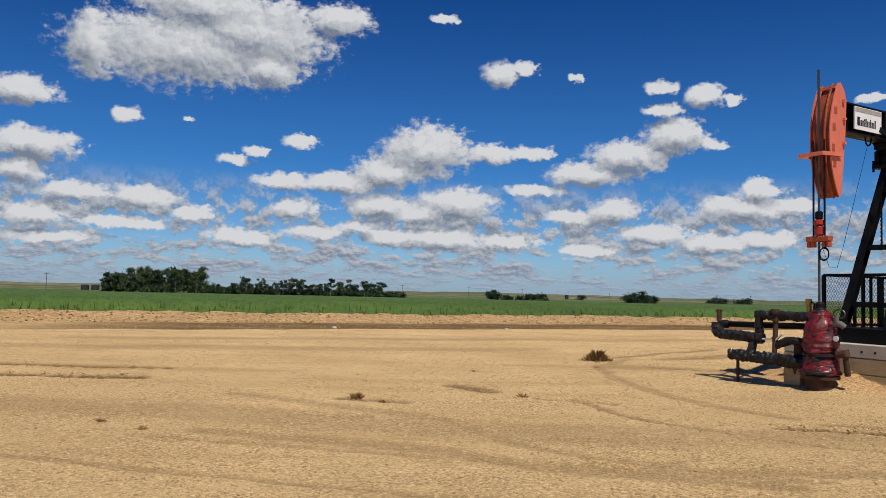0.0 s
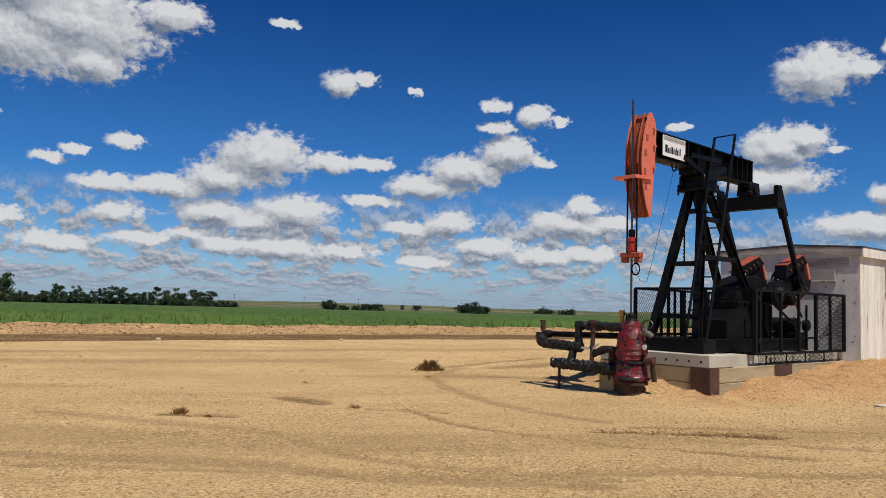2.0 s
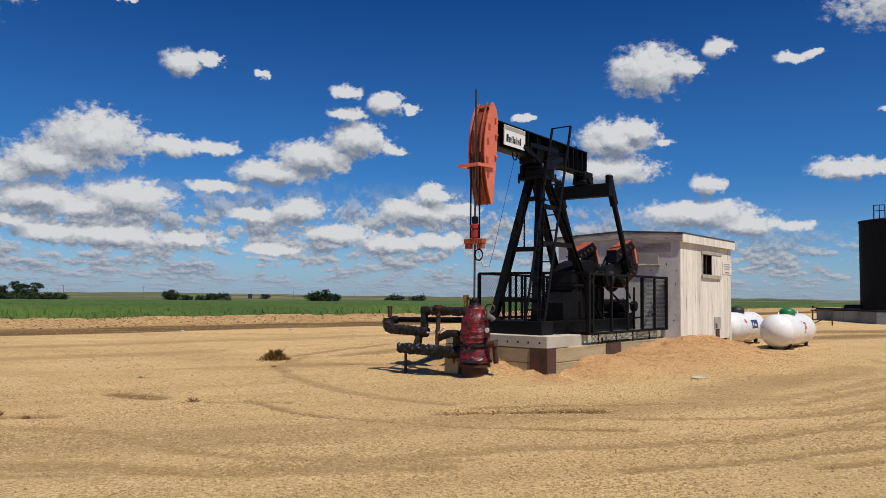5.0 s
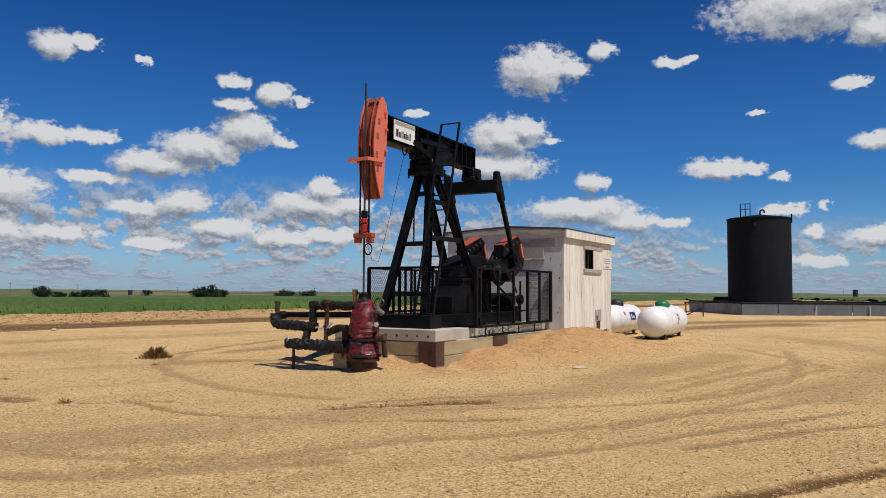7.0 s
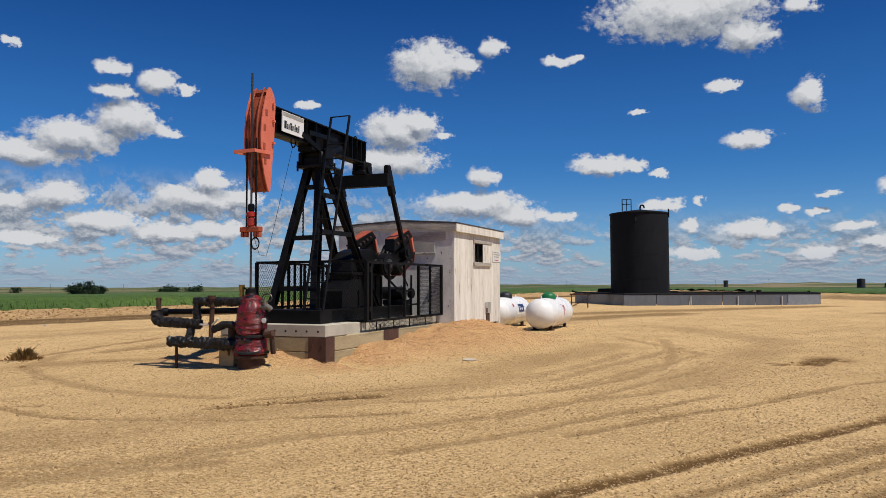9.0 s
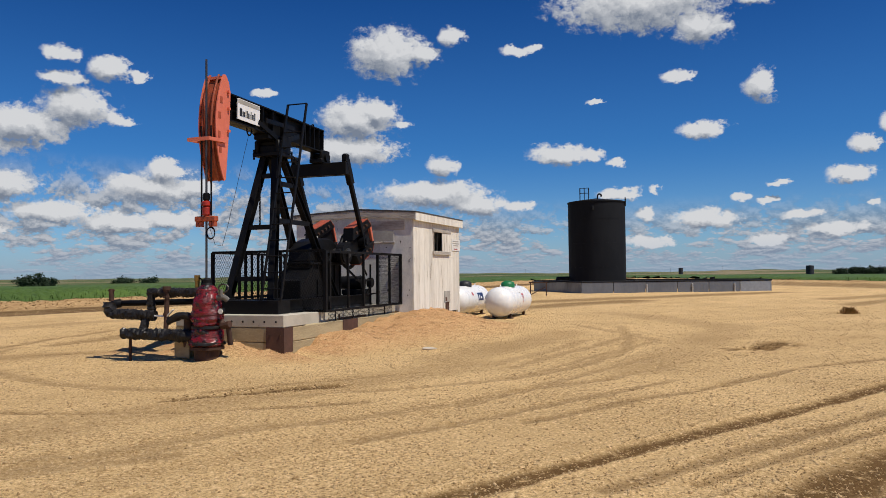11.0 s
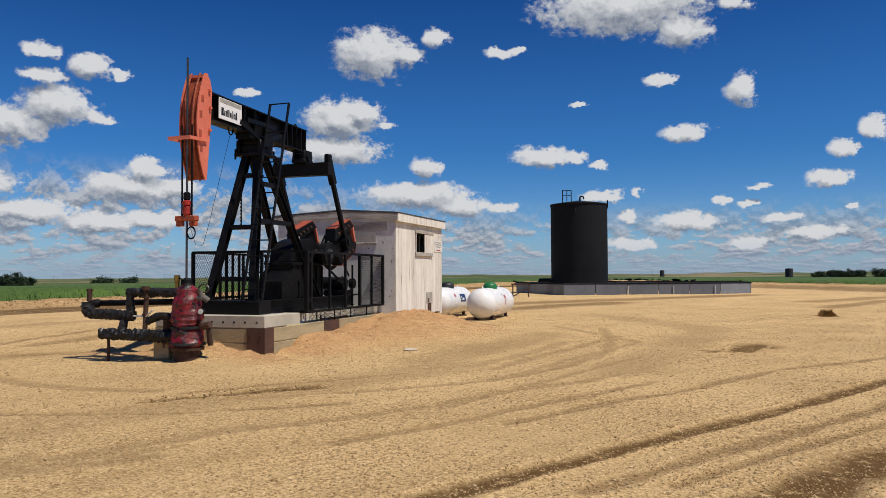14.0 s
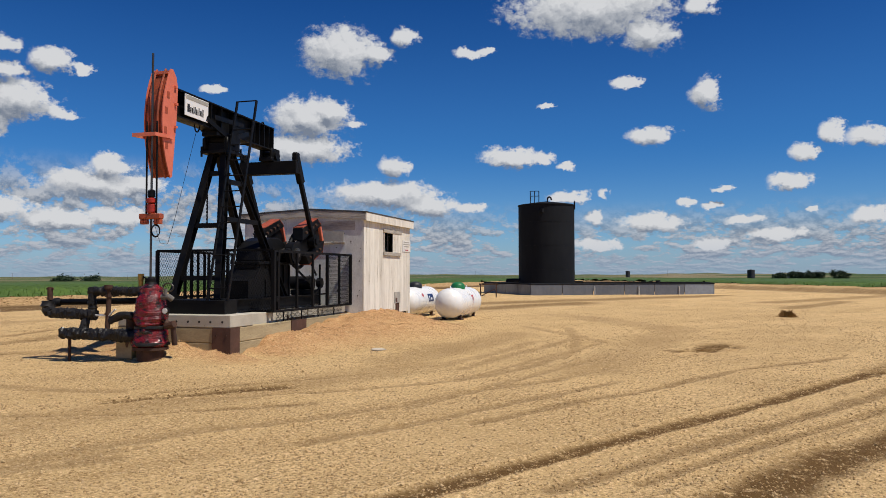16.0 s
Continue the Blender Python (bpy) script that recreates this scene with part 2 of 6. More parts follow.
SHED_GREY = material("weathered_grey_plywood", (0.75, 0.75, 0.72), 0.9, 0.0, (0.50, 0.50, 0.48), 0.8, 30, 1.8, 0.3, (0.07, 0.065, 0.06), 0.66, 11, (1, 1, 0.7), 0, 0.10)
SHED_PATCH = material("painted_patch", (0.42, 0.40, 0.35), 0.85, 0.0, (0.27, 0.26, 0.24), 0.8, 20, 3, 0.2)
SHED_TRIM = material("weathered_trim_board", (0.50, 0.46, 0.40), 0.9, 0.0, (0.24, 0.21, 0.18), 0.85, 25, 4, 0.35, (0.10, 0.085, 0.07), 0.62, 12, (0.3, 0.3, 2))
ROOF = material("dark_roof_felt", (0.05, 0.05, 0.052), 0.95, 0.0, (0.10, 0.095, 0.09), 0.7, 60, 3, 0.3)
DARK = material("dark_interior", (0.03, 0.028, 0.025), 0.9, 0.0, None, 0.5, 20, 3, 0.1)
PAPER = material("faded_notice", (0.72, 0.71, 0.68), 0.6, 0.0, (0.6, 0.58, 0.53), 0.6, 40, 6, 0.03)
SIGN_WHITE = material("white_sign_paint", (0.80, 0.80, 0.80), 0.4, 0.0, (0.68, 0.68, 0.67), 0.5, 20, 3, 0.02)
SIGN_BLACK = material("black_sign_paint", (0.02, 0.02, 0.02), 0.5, 0.0, None, 0.4, 20, 3, 0.0)
TANK_WHITE = material("white_tank_enamel", (0.80, 0.80, 0.79), 0.32, 0.0, (0.66, 0.63, 0.57), 0.5, 8, 1.6, 0.03, (0.45, 0.36, 0.24), 0.72, 6)
GREEN_LID = material("green_plastic_lid", (0.015, 0.17, 0.055), 0.4, 0.0, (0.012, 0.12, 0.04), 0.5, 12, 5, 0.05)
BLACK_LID = material("black_plastic_lid", (0.02, 0.02, 0.022), 0.45, 0.0, (0.035, 0.035, 0.035), 0.5, 12, 5, 0.05)
NAVY = material("navy_decal", (0.02, 0.035, 0.11), 0.4, 0.0, None, 0.3, 20, 5, 0.0)
RED_MARK = material("red_decal", (0.45, 0.08, 0.09), 0.5, 0.0, None, 0.3, 20, 5, 0.0)
TANK_BLACK = material("matt_black_tank_coating", (0.0075, 0.009, 0.012), 0.75, 0.0, (0.014, 0.016, 0.020), 0.7, 3, 0.5, 0.08, None, 0.6, 6, (1, 1, 0.35))
DUSTY = material("dusty_grey_steel", (0.20, 0.19, 0.175), 0.7, 0.2, (0.10, 0.09, 0.08), 0.8, 40, 6, 0.15)
DIKE = material("galvanised_containment_wall", (0.17, 0.185, 0.21), 0.55, 0.35, (0.12, 0.13, 0.15), 0.7, 6, 0.8, 0.1, None, 0.6, 6, (1, 1, 0.5))
DIKE_LIGHT = material("bare_galvanised_sheet", (0.30, 0.33, 0.37), 0.5, 0.35, (0.22, 0.24, 0.27), 0.6, 6, 1.5, 0.1)
GALV = material("galvanised_post", (0.50, 0.50, 0.49), 0.5, 0.4, (0.36, 0.36, 0.36), 0.6, 10, 3, 0.05)
TAPE_RED = material("glossy_red_wrap", (0.25, 0.008, 0.012), 0.22, 0.0, (0.05, 0.005, 0.008), 0.95, 30, 6, 0.9, (0.010, 0.006, 0.006), 0.525, 7.0, (1, 1, 1.5), 0.2)
TAPE_BLACK = material("glossy_black_wrap", (0.012, 0.012, 0.013), 0.42, 0.0, (0.030, 0.028, 0.027), 0.8, 20, 7, 0.5, (0.11, 0.095, 0.08), 0.68, 9, (1, 1, 1), 0.12)
STONE = material("pale_stone", (0.52, 0.46, 0.37), 0.9, 0.0, (0.36, 0.31, 0.24), 0.7, 40, 8, 0.3)
WEED = material("dry_weed", (0.30, 0.155, 0.05), 0.8, 0.0, (0.10, 0.09, 0.028), 0.7, 30, 3, 0.0, None, 0.6, 6, (1, 1, 1), 0, 0.2)
BARK = material("pale_bark", (0.20, 0.18, 0.15), 0.9, 0.0, (0.10, 0.085, 0.07), 0.7, 8, 1, 0.2)
LEAF = material("poplar_leaves", (0.060, 0.092, 0.026), 0.7, 0.0, (0.022, 0.040, 0.012), 0.8, 1.2, 0.18, 0.0)
LEAF_DARK = material("bush_leaves", (0.022, 0.044, 0.014), 0.75, 0.0, (0.012, 0.026, 0.010), 0.8, 1.2, 0.25, 0.0)
POLE_WOOD = material("grey_pole_wood", (0.14, 0.12, 0.10), 0.9, 0.0, None, 0.5, 10, 2, 0.1)
FAR_DARK = material("dark_far_steel", (0.03, 0.032, 0.036), 0.7, 0.0, None, 0.4, 3, 0.6, 0.0)
FAR_WHITE = material("far_white_siding", (0.7, 0.7, 0.68), 0.7, 0.0, None, 0.3, 3, 0.6, 0.0)


def ground_material():
    m = bpy.data.materials.new("compacted_tan_gravel")
    m.use_nodes = True
    n = Net(m.node_tree)
    b = m.node_tree.nodes["Principled BSDF"]
    p = n.node("ShaderNodeNewGeometry").outputs["Position"]
    def attr(name):
        k = n.node("ShaderNodeAttribute")
        k.attribute_name = name
        return k.outputs["Fac"]
    grit = n.noise(p, 30.0, 5.0, 0.78)["Fac"]
    clods = n.noise(p, 7.0, 5.0, 0.65)["Fac"]
    broad = n.noise(p, 0.32, 4.0, 0.55)["Fac"]
    streak = n.noise(n.vec('MULTIPLY', p, (0.25, 1.7, 1)), 0.8, 5.0, 0.6)["Fac"]
    patch = n.noise(n.vec('MULTIPLY', p, (0.6, 1.0, 1)), 0.75, 4.0, 0.6)["Fac"]
    sand = n.mix(n.ramp(broad, 0.35, 0.65), (0.665, 0.455, 0.215), (0.575, 0.388, 0.178))
    sand = n.mix(n.ramp(streak, 0.48, 0.72, 0, 0.5), sand, (0.44, 0.285, 0.120))
    sand = n.mix(n.ramp(clods, 0.54, 0.70, 0, 0.5), sand, (0.36, 0.225, 0.092))
    sand = n.mix(n.math('MULTIPLY', n.ramp(grit, 0.515, 0.60, 0, 0.95), n.ramp(patch, 0.36, 0.62, 0.35, 1.0)), sand, (0.225, 0.130, 0.048))
    sand = n.mix(n.ramp(grit, 0.475, 0.36, 0, 0.9), sand, (0.90, 0.67, 0.38))
    drift = n.noise(n.vec('MULTIPLY', p, (0.10, 0.55, 1)), 0.9, 5.0, 0.65)["Fac"]
    sand = n.mix(n.ramp(drift, 0.52, 0.70, 0, 0.38), sand, (0.36, 0.222, 0.088))
    # turned soil in the wheel tracks, damp strip along the bank, reddish fill of the mound
    torn = n.math('MULTIPLY', attr("soil"), n.ramp(n.math('ADD', clods, n.math('MULTIPLY', grit, 0.5)), 0.49, 0.73))
    sand = n.mix(torn, sand, (0.155, 0.085, 0.028))
    sand = n.mix(n.math('MULTIPLY', attr("fill"), n.ramp(n.math('ADD', clods, n.math('MULTIPLY', grit, 0.6)), 0.62, 0.95, 0.55, 0.95)), sand, (0.50, 0.275, 0.125))
    sand = n.mix(n.math('MULTIPLY', attr("fill"), n.ramp(grit, 0.52, 0.60, 0, 0.6)), sand, (0.27, 0.135, 0.055))
    sand = n.mix(n.math('MULTIPLY', attr("damp"), n.ramp(n.math('ADD', streak, n.math('MULTIPLY', clods, 0.4)), 0.45, 0.75, 0.6, 0.95)), sand, (0.125, 0.070, 0.026))
    sand = n.mix(n.math('MULTIPLY', attr("bank"), n.ramp(clods, 0.38, 0.58, 0.15, 0.85)), sand, (0.29, 0.168, 0.075))
    # farmland beyond the yard
    plots = n.noise(n.vec('MULTIPLY', p, (0.35, 1.6, 0)), 0.0042, 3.0, 0.5)["Fac"]
    land = n.mix(n.ramp(plots, 0.42, 0.50), (0.055, 0.085, 0.028), (0.075, 0.105, 0.032))
    land = n.mix(n.ramp(plots, 0.51, 0.55), land, (0.22, 0.18, 0.105))
    land = n.mix(n.ramp(n.noise(p, 0.02, 4.0, 0.6)["Fac"], 0.5, 0.7, 0, 0.6), land, (0.03, 0.055, 0.022))
    n.put(b.inputs["Base Color"], n.mix(attr("farm"), sand, land))
    b.inputs["Roughness"].default_value = 0.95
    b.inputs["Specular IOR Level"].default_value = 0.15
    k = n.node("ShaderNodeBump")
    k.inputs["Strength"].default_value = 0.8
    k.inputs["Distance"].default_value = 0.04
    n.put(k.inputs["Height"], n.math('ADD', grit, n.math('MULTIPLY', clods, 1.2)))
    n.put(b.inputs["Normal"], k.outputs[0])
    return m


GROUND = ground_material()


def crop_material():
    m = bpy.data.materials.new("young_green_crop")
    m.use_nodes = True
    n = Net(m.node_tree)
    b = m.node_tree.nodes["Principled BSDF"]
    p = n.node("ShaderNodeNewGeometry").outputs["Position"]
    tuft = n.noise(p, 3.2, 5.0, 0.7)["Fac"]
    patch = n.noise(n.vec('MULTIPLY', p, (0.5, 1, 0.2)), 0.07, 4.0, 0.6)["Fac"]
    c = n.mix(n.ramp(patch, 0.35, 0.65), (0.078, 0.132, 0.024), (0.052, 0.094, 0.020))
    c = n.mix(n.ramp(tuft, 0.48, 0.72, 0, 0.75), c, (0.024, 0.050, 0.015))
    c = n.mix(n.ramp(tuft, 0.44, 0.25, 0, 0.6), c, (0.125, 0.185, 0.06))
    n.put(b.inputs["Base Color"], c)
    b.inputs["Roughness"].default_value = 0.7
    b.inputs["Specular IOR Level"].default_value = 0.2
    return m


CROP = crop_material()
PEBBLE = material("gravel_stones", (0.64, 0.46, 0.245), 0.9, 0.0, (0.31, 0.19, 0.08), 0.95, 14, 9, 0.0)
CRUMB = material("earth_crumbs", (0.58, 0.40, 0.195), 0.95, 0.0, (0.30, 0.185, 0.08), 0.95, 9, 5, 0.0)
FILL = material("reddish_fill_stones", (0.58, 0.36, 0.18), 0.95, 0.0, (0.36, 0.19, 0.085), 0.95, 11, 6, 0.0)
SOIL = material("dark_clods", (0.25, 0.145, 0.055), 0.95, 0.0, (0.14, 0.08, 0.03), 0.8, 20, 4, 0.2)

# ---------------------------------------------------------------- small builders
def add_box(bm, lo, hi, bevel=0.0):
    lo, hi = Vector(lo), Vector(hi)
    r = bmesh.ops.create_cube(bm, size=1.0, matrix=Matrix.Translation((lo + hi) / 2) @ Matrix.Diagonal((*(hi - lo), 1)))
    if bevel:
        es = list({e for v in r["verts"] for e in v.link_edges})
        bmesh.ops.bevel(bm, geom=es, offset=bevel, segments=1, affect='EDGES', profile=0.5)


def aim(p0, p1, up=(0, 0, 1)):
    """A frame at p0 whose z runs to p1, and whose y leans to up."""
    z = (Vector(p1) - Vector(p0)).normalized()
    y = Vector(up) - Vector(up).dot(z) * z
    if y.length < 1e-4:
        y = Vector((0, 1, 0)) - Vector((0, 1, 0)).dot(z) * z
    y.normalize()
    x = y.cross(z)
    m = Matrix((x, y, z)).transposed().to_4x4()
    m.translation = Vector(p0)
    return m


def add_bar(bm, p0, p1, w, h, up=(0, 0, 1), bevel=0.0):
    length = (Vector(p1) - Vector(p0)).length
    r = bmesh.ops.create_cube(bm, size=1.0, matrix=aim(p0, p1, up) @ Matrix.Translation((0, 0, length / 2)) @ Matrix.Diagonal((w, h, length, 1)))
    if bevel:
        es = list({e for v in r["verts"] for e in v.link_edges})
        bmesh.ops.bevel(bm, geom=es, offset=bevel, segments=1, affect='EDGES', profile=0.5)


def add_rod(bm, p0, p1, r0, r1=None, n=10):
    length = (Vector(p1) - Vector(p0)).length
    bmesh.ops.create_cone(bm, cap_ends=True, segments=n, radius1=r0, radius2=r0 if r1 is None else r1, depth=length,
                          matrix=aim(p0, p1) @ Matrix.Translation((0, 0, length / 2)))


def add_channel(bm, p0, p1, w, h, t, up=(0, 0, 1)):
    """An I-section: two flanges across up, and a web."""
    a, b, u = Vector(p0), Vector(p1), Vector(up)
    z = (b - a).normalized()
    y = (u - u.dot(z) * z).normalized()
    for s in (-1, 1):
        add_bar(bm, a + y * s * (h / 2 - t / 2), b + y * s * (h / 2 - t / 2), w, t, up)
    add_bar(bm, a, b, t, h - 2 * t, up)


def add_lathe(bm, profile, m=Matrix(), n=24, wobble=0.0, seed=0.0):
    """Turns (radius, height) pairs round z."""
    rings = []
    for r, h in profile:
        ring = []
        for i in range(n):
            a = 2 * math.pi * i / n
            q = Vector((math.cos(a), math.sin(a), 0))
            k = r
            if wobble and r > 0.001:
                k = r * (1 + wobble * noise.noise(Vector((q.x * 2.2 + seed, q.y * 2.2, h * 9 + seed))))
            ring.append(bm.verts.new(m @ Vector((q.x * k, q.y * k, h))))
        rings.append(ring)
    for a, b in zip(rings, rings[1:]):
        for i in range(n):
            bm.faces.new((a[i], a[(i + 1) % n], b[(i + 1) % n], b[i]))
    bm.faces.new(rings[0][::-1])
    bm.faces.new(rings[-1])


def add_pipe(bm, points, radius, n=12, wobble=0.0, lumps=0.0, seed=0.0, step=None):
    """A tube through points; lumps: bands of wrapping along it."""
    pts = [Vector(p) for p in points]
    if step:
        fine = [pts[0]]
        for a, b in zip(pts, pts[1:]):
            k = max(1, int((b - a).length / step))
            fine += [a.lerp(b, (i + 1) / k) for i in range(k)]
        pts = fine
    rings, run = [], 0.0
    for i, p in enumerate(pts):
        d = (pts[min(i + 1, len(pts) - 1)] - pts[max(i - 1, 0)]).normalized()
        m = aim(p, p + d, (0.3, 0.1, 1))
        if i:
            run += (p - pts[i - 1]).length
        ring = []
        for j in range(n):
            a = 2 * math.pi * j / n
            k = radius * (1 + lumps * (0.5 + 0.5 * math.sin(run * 48 + 2.2 * math.sin(run * 17 + seed))))
            q = Vector((math.cos(a) * 1.6 + seed, math.sin(a) * 1.6, run * 11))
            k *= 1 + wobble * (0.7 * noise.noise(q) + 0.5 * noise.noise(q * 2.7))
            ring.append(bm.verts.new(m @ Vector((math.cos(a) * k, math.sin(a) * k, 0))))
        rings.append(ring)
    for a, b in zip(rings, rings[1:]):
        for j in range(n):
            bm.faces.new((a[j], a[(j + 1) % n], b[(j + 1) % n], b[j]))
    bm.faces.new(rings[0][::-1])
    bm.faces.new(rings[-1])


def finish(name, bm, mat, smooth=False):
    bmesh.ops.recalc_face_normals(bm, faces=bm.faces)
    me = bpy.data.meshes.new(name)
    bm.to_mesh(me)
    bm.free()
    me.materials.append(mat)
    if smooth:
        me.polygons.foreach_set("use_smooth", [True] * len(me.polygons))
        me.set_sharp_from_angle(angle=radians(38))
    return me


def thing(name, m, label, category, group="", kind=""):
    ob = new(name)
    ob.empty_display_size = 0.2
    ob.matrix_world = m
    return tagged(ob, label, category, group, kind)


def part(name, bm, mat, parent, label="", smooth=False):
    ob = new(name, finish(name, bm, mat, smooth))
    ob.parent = parent
    if label:
        tagged(ob, label)
    return ob


def piece(name, me, parent, m):
    """One more object on a shared mesh."""
    ob = new(name, me)
    ob.parent = parent
    ob.matrix_local = m
    return ob


def solid(name, bm, mat, label, category, m=Matrix(), group="", kind="", smooth=False):
    ob = new(name, finish(name, bm, mat, smooth))
    ob.matrix_world = m
    return tagged(ob, label, category, group, kind)


# ---------------------------------------------------------------- the lie of the land
SITE = pose(7.15, 12.0, 0, 0, 0, 28)          # the pump's pad: x along the pad to the shed, y across it
CU, SU = math.cos(radians(28)), math.sin(radians(28))


def smooth(a, b, x):
    k = np.clip((x - a) / (b - a), 0, 1)
    return k * k * (3 - 2 * k)


def waves(x, y, size, seed, rounds=3):
    """Cheap smooth unevenness, about -1 to 1."""
    rng = np.random.default_rng(seed)
    out = 0
    for i in range(rounds):
        for _ in range(4):
            a, ph = rng.uniform(0, 2 * math.pi, 2)
            k = 2 * math.pi / size * 1.9 ** i * rng.uniform(0.7, 1.3)
            out = out + 0.25 * 0.6 ** i * np.sin(k * (x * math.cos(a) + y * math.sin(a)) + ph)
    return out


def clods(x, y, cell, seed):
    """Crumbs of earth on a jittered lattice, 0 to 1."""
    out = 0
    for turn in (0.4, 1.5):
        u = (x * math.cos(turn) + y * math.sin(turn)) / cell + 500 * seed
        v = (y * math.cos(turn) - x * math.sin(turn)) / cell + 700
        i, j = np.floor(u), np.floor(v)
        h = np.sin(i * 12.9898 + j * 78.233 + seed) * 43758.5453
        h = h - np.floor(h)
        k = np.sin(i * 39.346 + j * 11.135 + seed) * 24634.6345
        k = k - np.floor(k)
        d = np.hypot(u - i - 0.35 - 0.3 * h, v - j - 0.35 - 0.3 * k)
        out = np.maximum(out, smooth(0.50, 0.12, d) * smooth(0.35, 1.0, k))
    return out


def yard_edge(x, y):
    """Metres inside the yard (positive) or out over its bank."""
    left = ((29.5 + 0.42 * x) - y) / 1.0847 + 0.35 * waves(x, y, 9.0, 5)
    right = 41.4 - 0.815 * x + 0.579 * y + 0.5 * waves(x, y, 11.0, 6)
    return left, right, np.minimum(left, right)


# wheel tracks: start, end, half width, how torn up
RUTS = (((3.2, 3.75), (13.2, 3.25), 0.11, 1.0), ((4.6, 2.15), (9.5, 1.75), 0.19, 1.0), ((4.4, 3.1), (12.5, 2.55), 0.09, 0.55),
        ((13.2, 3.25), (26.0, 3.6), 0.20, 0.6), ((5.0, 2.75), (10.5, 2.25), 0.06, 0.5),
        ((3.8, 8.95), (5.9, 8.5), 0.13, 0.95), ((4.4, 9.25), (7.6, 8.75), 0.08, 0.55), ((-8.4, 13.7), (-5.0, 13.6), 0.10, 0.95),
        ((-8.2, 12.2), (-5.0, 12.3), 0.16, 1.0), ((14.2, 6.6), (15.6, 6.9), 0.20, 0.9), ((13.6, 6.9), (14.8, 6.5), 0.10, 0.8),
        ((0.0, 12.1), (0.5, 11.6), 0.16, 0.75), ((1.2, 11.0), (2.2, 10.6), 0.07, 0.6), ((4.2, 15.9), (4.9, 15.4), 0.16, 0.75),
        ((-1.5, 10.5), (-0.7, 10.3), 0.10, 0.7), ((-3.0, 7.6), (3.0, 6.4), 0.06, 0.4), ((-5.0, 6.9), (2.0, 5.2), 0.07, 0.4),
        ((6.0, 6.2), (12.0, 7.4), 0.08, 0.4), ((9.0, 8.2), (15.5, 10.2), 0.12, 0.4), ((8.5, 7.4), (14.5, 9.0), 0.07, 0.35),
        ((14.5, 9.0), (17.5, 13.5), 0.12, 0.4), ((23.0, 21.5), (33.0, 22.0), 1.0, 0.75), ((27.0, 25.5), (50.0, 22.5), 1.2, 0.7),
        ((40.0, 15.0), (58.0, 14.0), 0.8, 0.5), ((-6.0, 9.5), (2.0, 8.2), 0.5, 0.28), ((2.0, 8.2), (9.0, 8.9), 0.5, 0.28), ((9.0, 9.6), (15.0, 11.8), 0.5, 0.3), ((10.0, 6.5), (19.0, 9.5), 0.5, 0.28), ((19.0, 9.5), (23.0, 16.0), 0.6, 0.28), ((-12.0, 17.0), (2.0, 20.0), 0.5, 0.3), ((-10.0, 20.5), (12.0, 27.0), 0.5, 0.35), ((3.5, 16.0), (6.0, 14.9), 0.45, 0.35), ((34.0, 12.0), (44.0, 12.6), 0.5, 0.6), ((5.0, 18.0), (9.0, 21.0), 0.3, 0.5))

# curved wheel tracks round the pad: width, how torn up, way
CURVES = ((0.10, 0.42, ((4.5, 8.4), (5.5, 8.0), (6.6, 7.6), (7.9, 7.3), (9.5, 7.4), (11.0, 7.8), (12.5, 8.4), (14.6, 9.8), (17.8, 12.2))),
          (0.10, 0.40, ((3.6, 6.7), (4.7, 6.5), (6.1, 6.4), (7.6, 6.5), (8.9, 6.3), (10.7, 6.4))),
          (0.09, 0.45, ((4.1, 5.6), (5.2, 5.5), (6.7, 5.5), (9.4, 5.6))),
          (0.16, 0.34, ((7.8, 9.1), (9.1, 8.7), (11.2, 9.3), (13.6, 10.3))),
          (0.12, 0.40, ((4.2, 18.0), (3.0, 15.8), (2.9, 13.6), (3.1, 12.1), (3.5, 10.7), (4.2, 9.7))),
          (0.14, 0.55, ((3.9, 18.1), (5.6, 20.0), (7.5, 21.7))),
          (0.07, 0.55, ((1.7, 11.0), (2.1, 9.6), (2.6, 8.9), (3.8, 7.9), (5.4, 7.2))),
          (0.14, 0.36, ((-3.0, 10.6), (-0.1, 9.1), (0.6, 7.7), (1.3, 7.1), (2.1, 6.7), (3.1, 6.7), (3.9, 6.8))),
          (0.16, 0.40, ((-2.6, 8.0), (-0.1, 7.3), (0.7, 6.7), (1.6, 6.5), (2.6, 6.3))),
          (0.08, 0.50, ((5.8, 5.0), (7.8, 5.0), (9.5, 4.9), (11.8, 4.9), (14.9, 4.3))),
          (0.13, 0.75, ((13.9, 7.2), (13.9, 6.7), (14.7, 6.6), (15.4, 6.4))))
RUTS += tuple((p, q, w, k) for w, k, way in CURVES for p, q in zip(way, way[1:]))


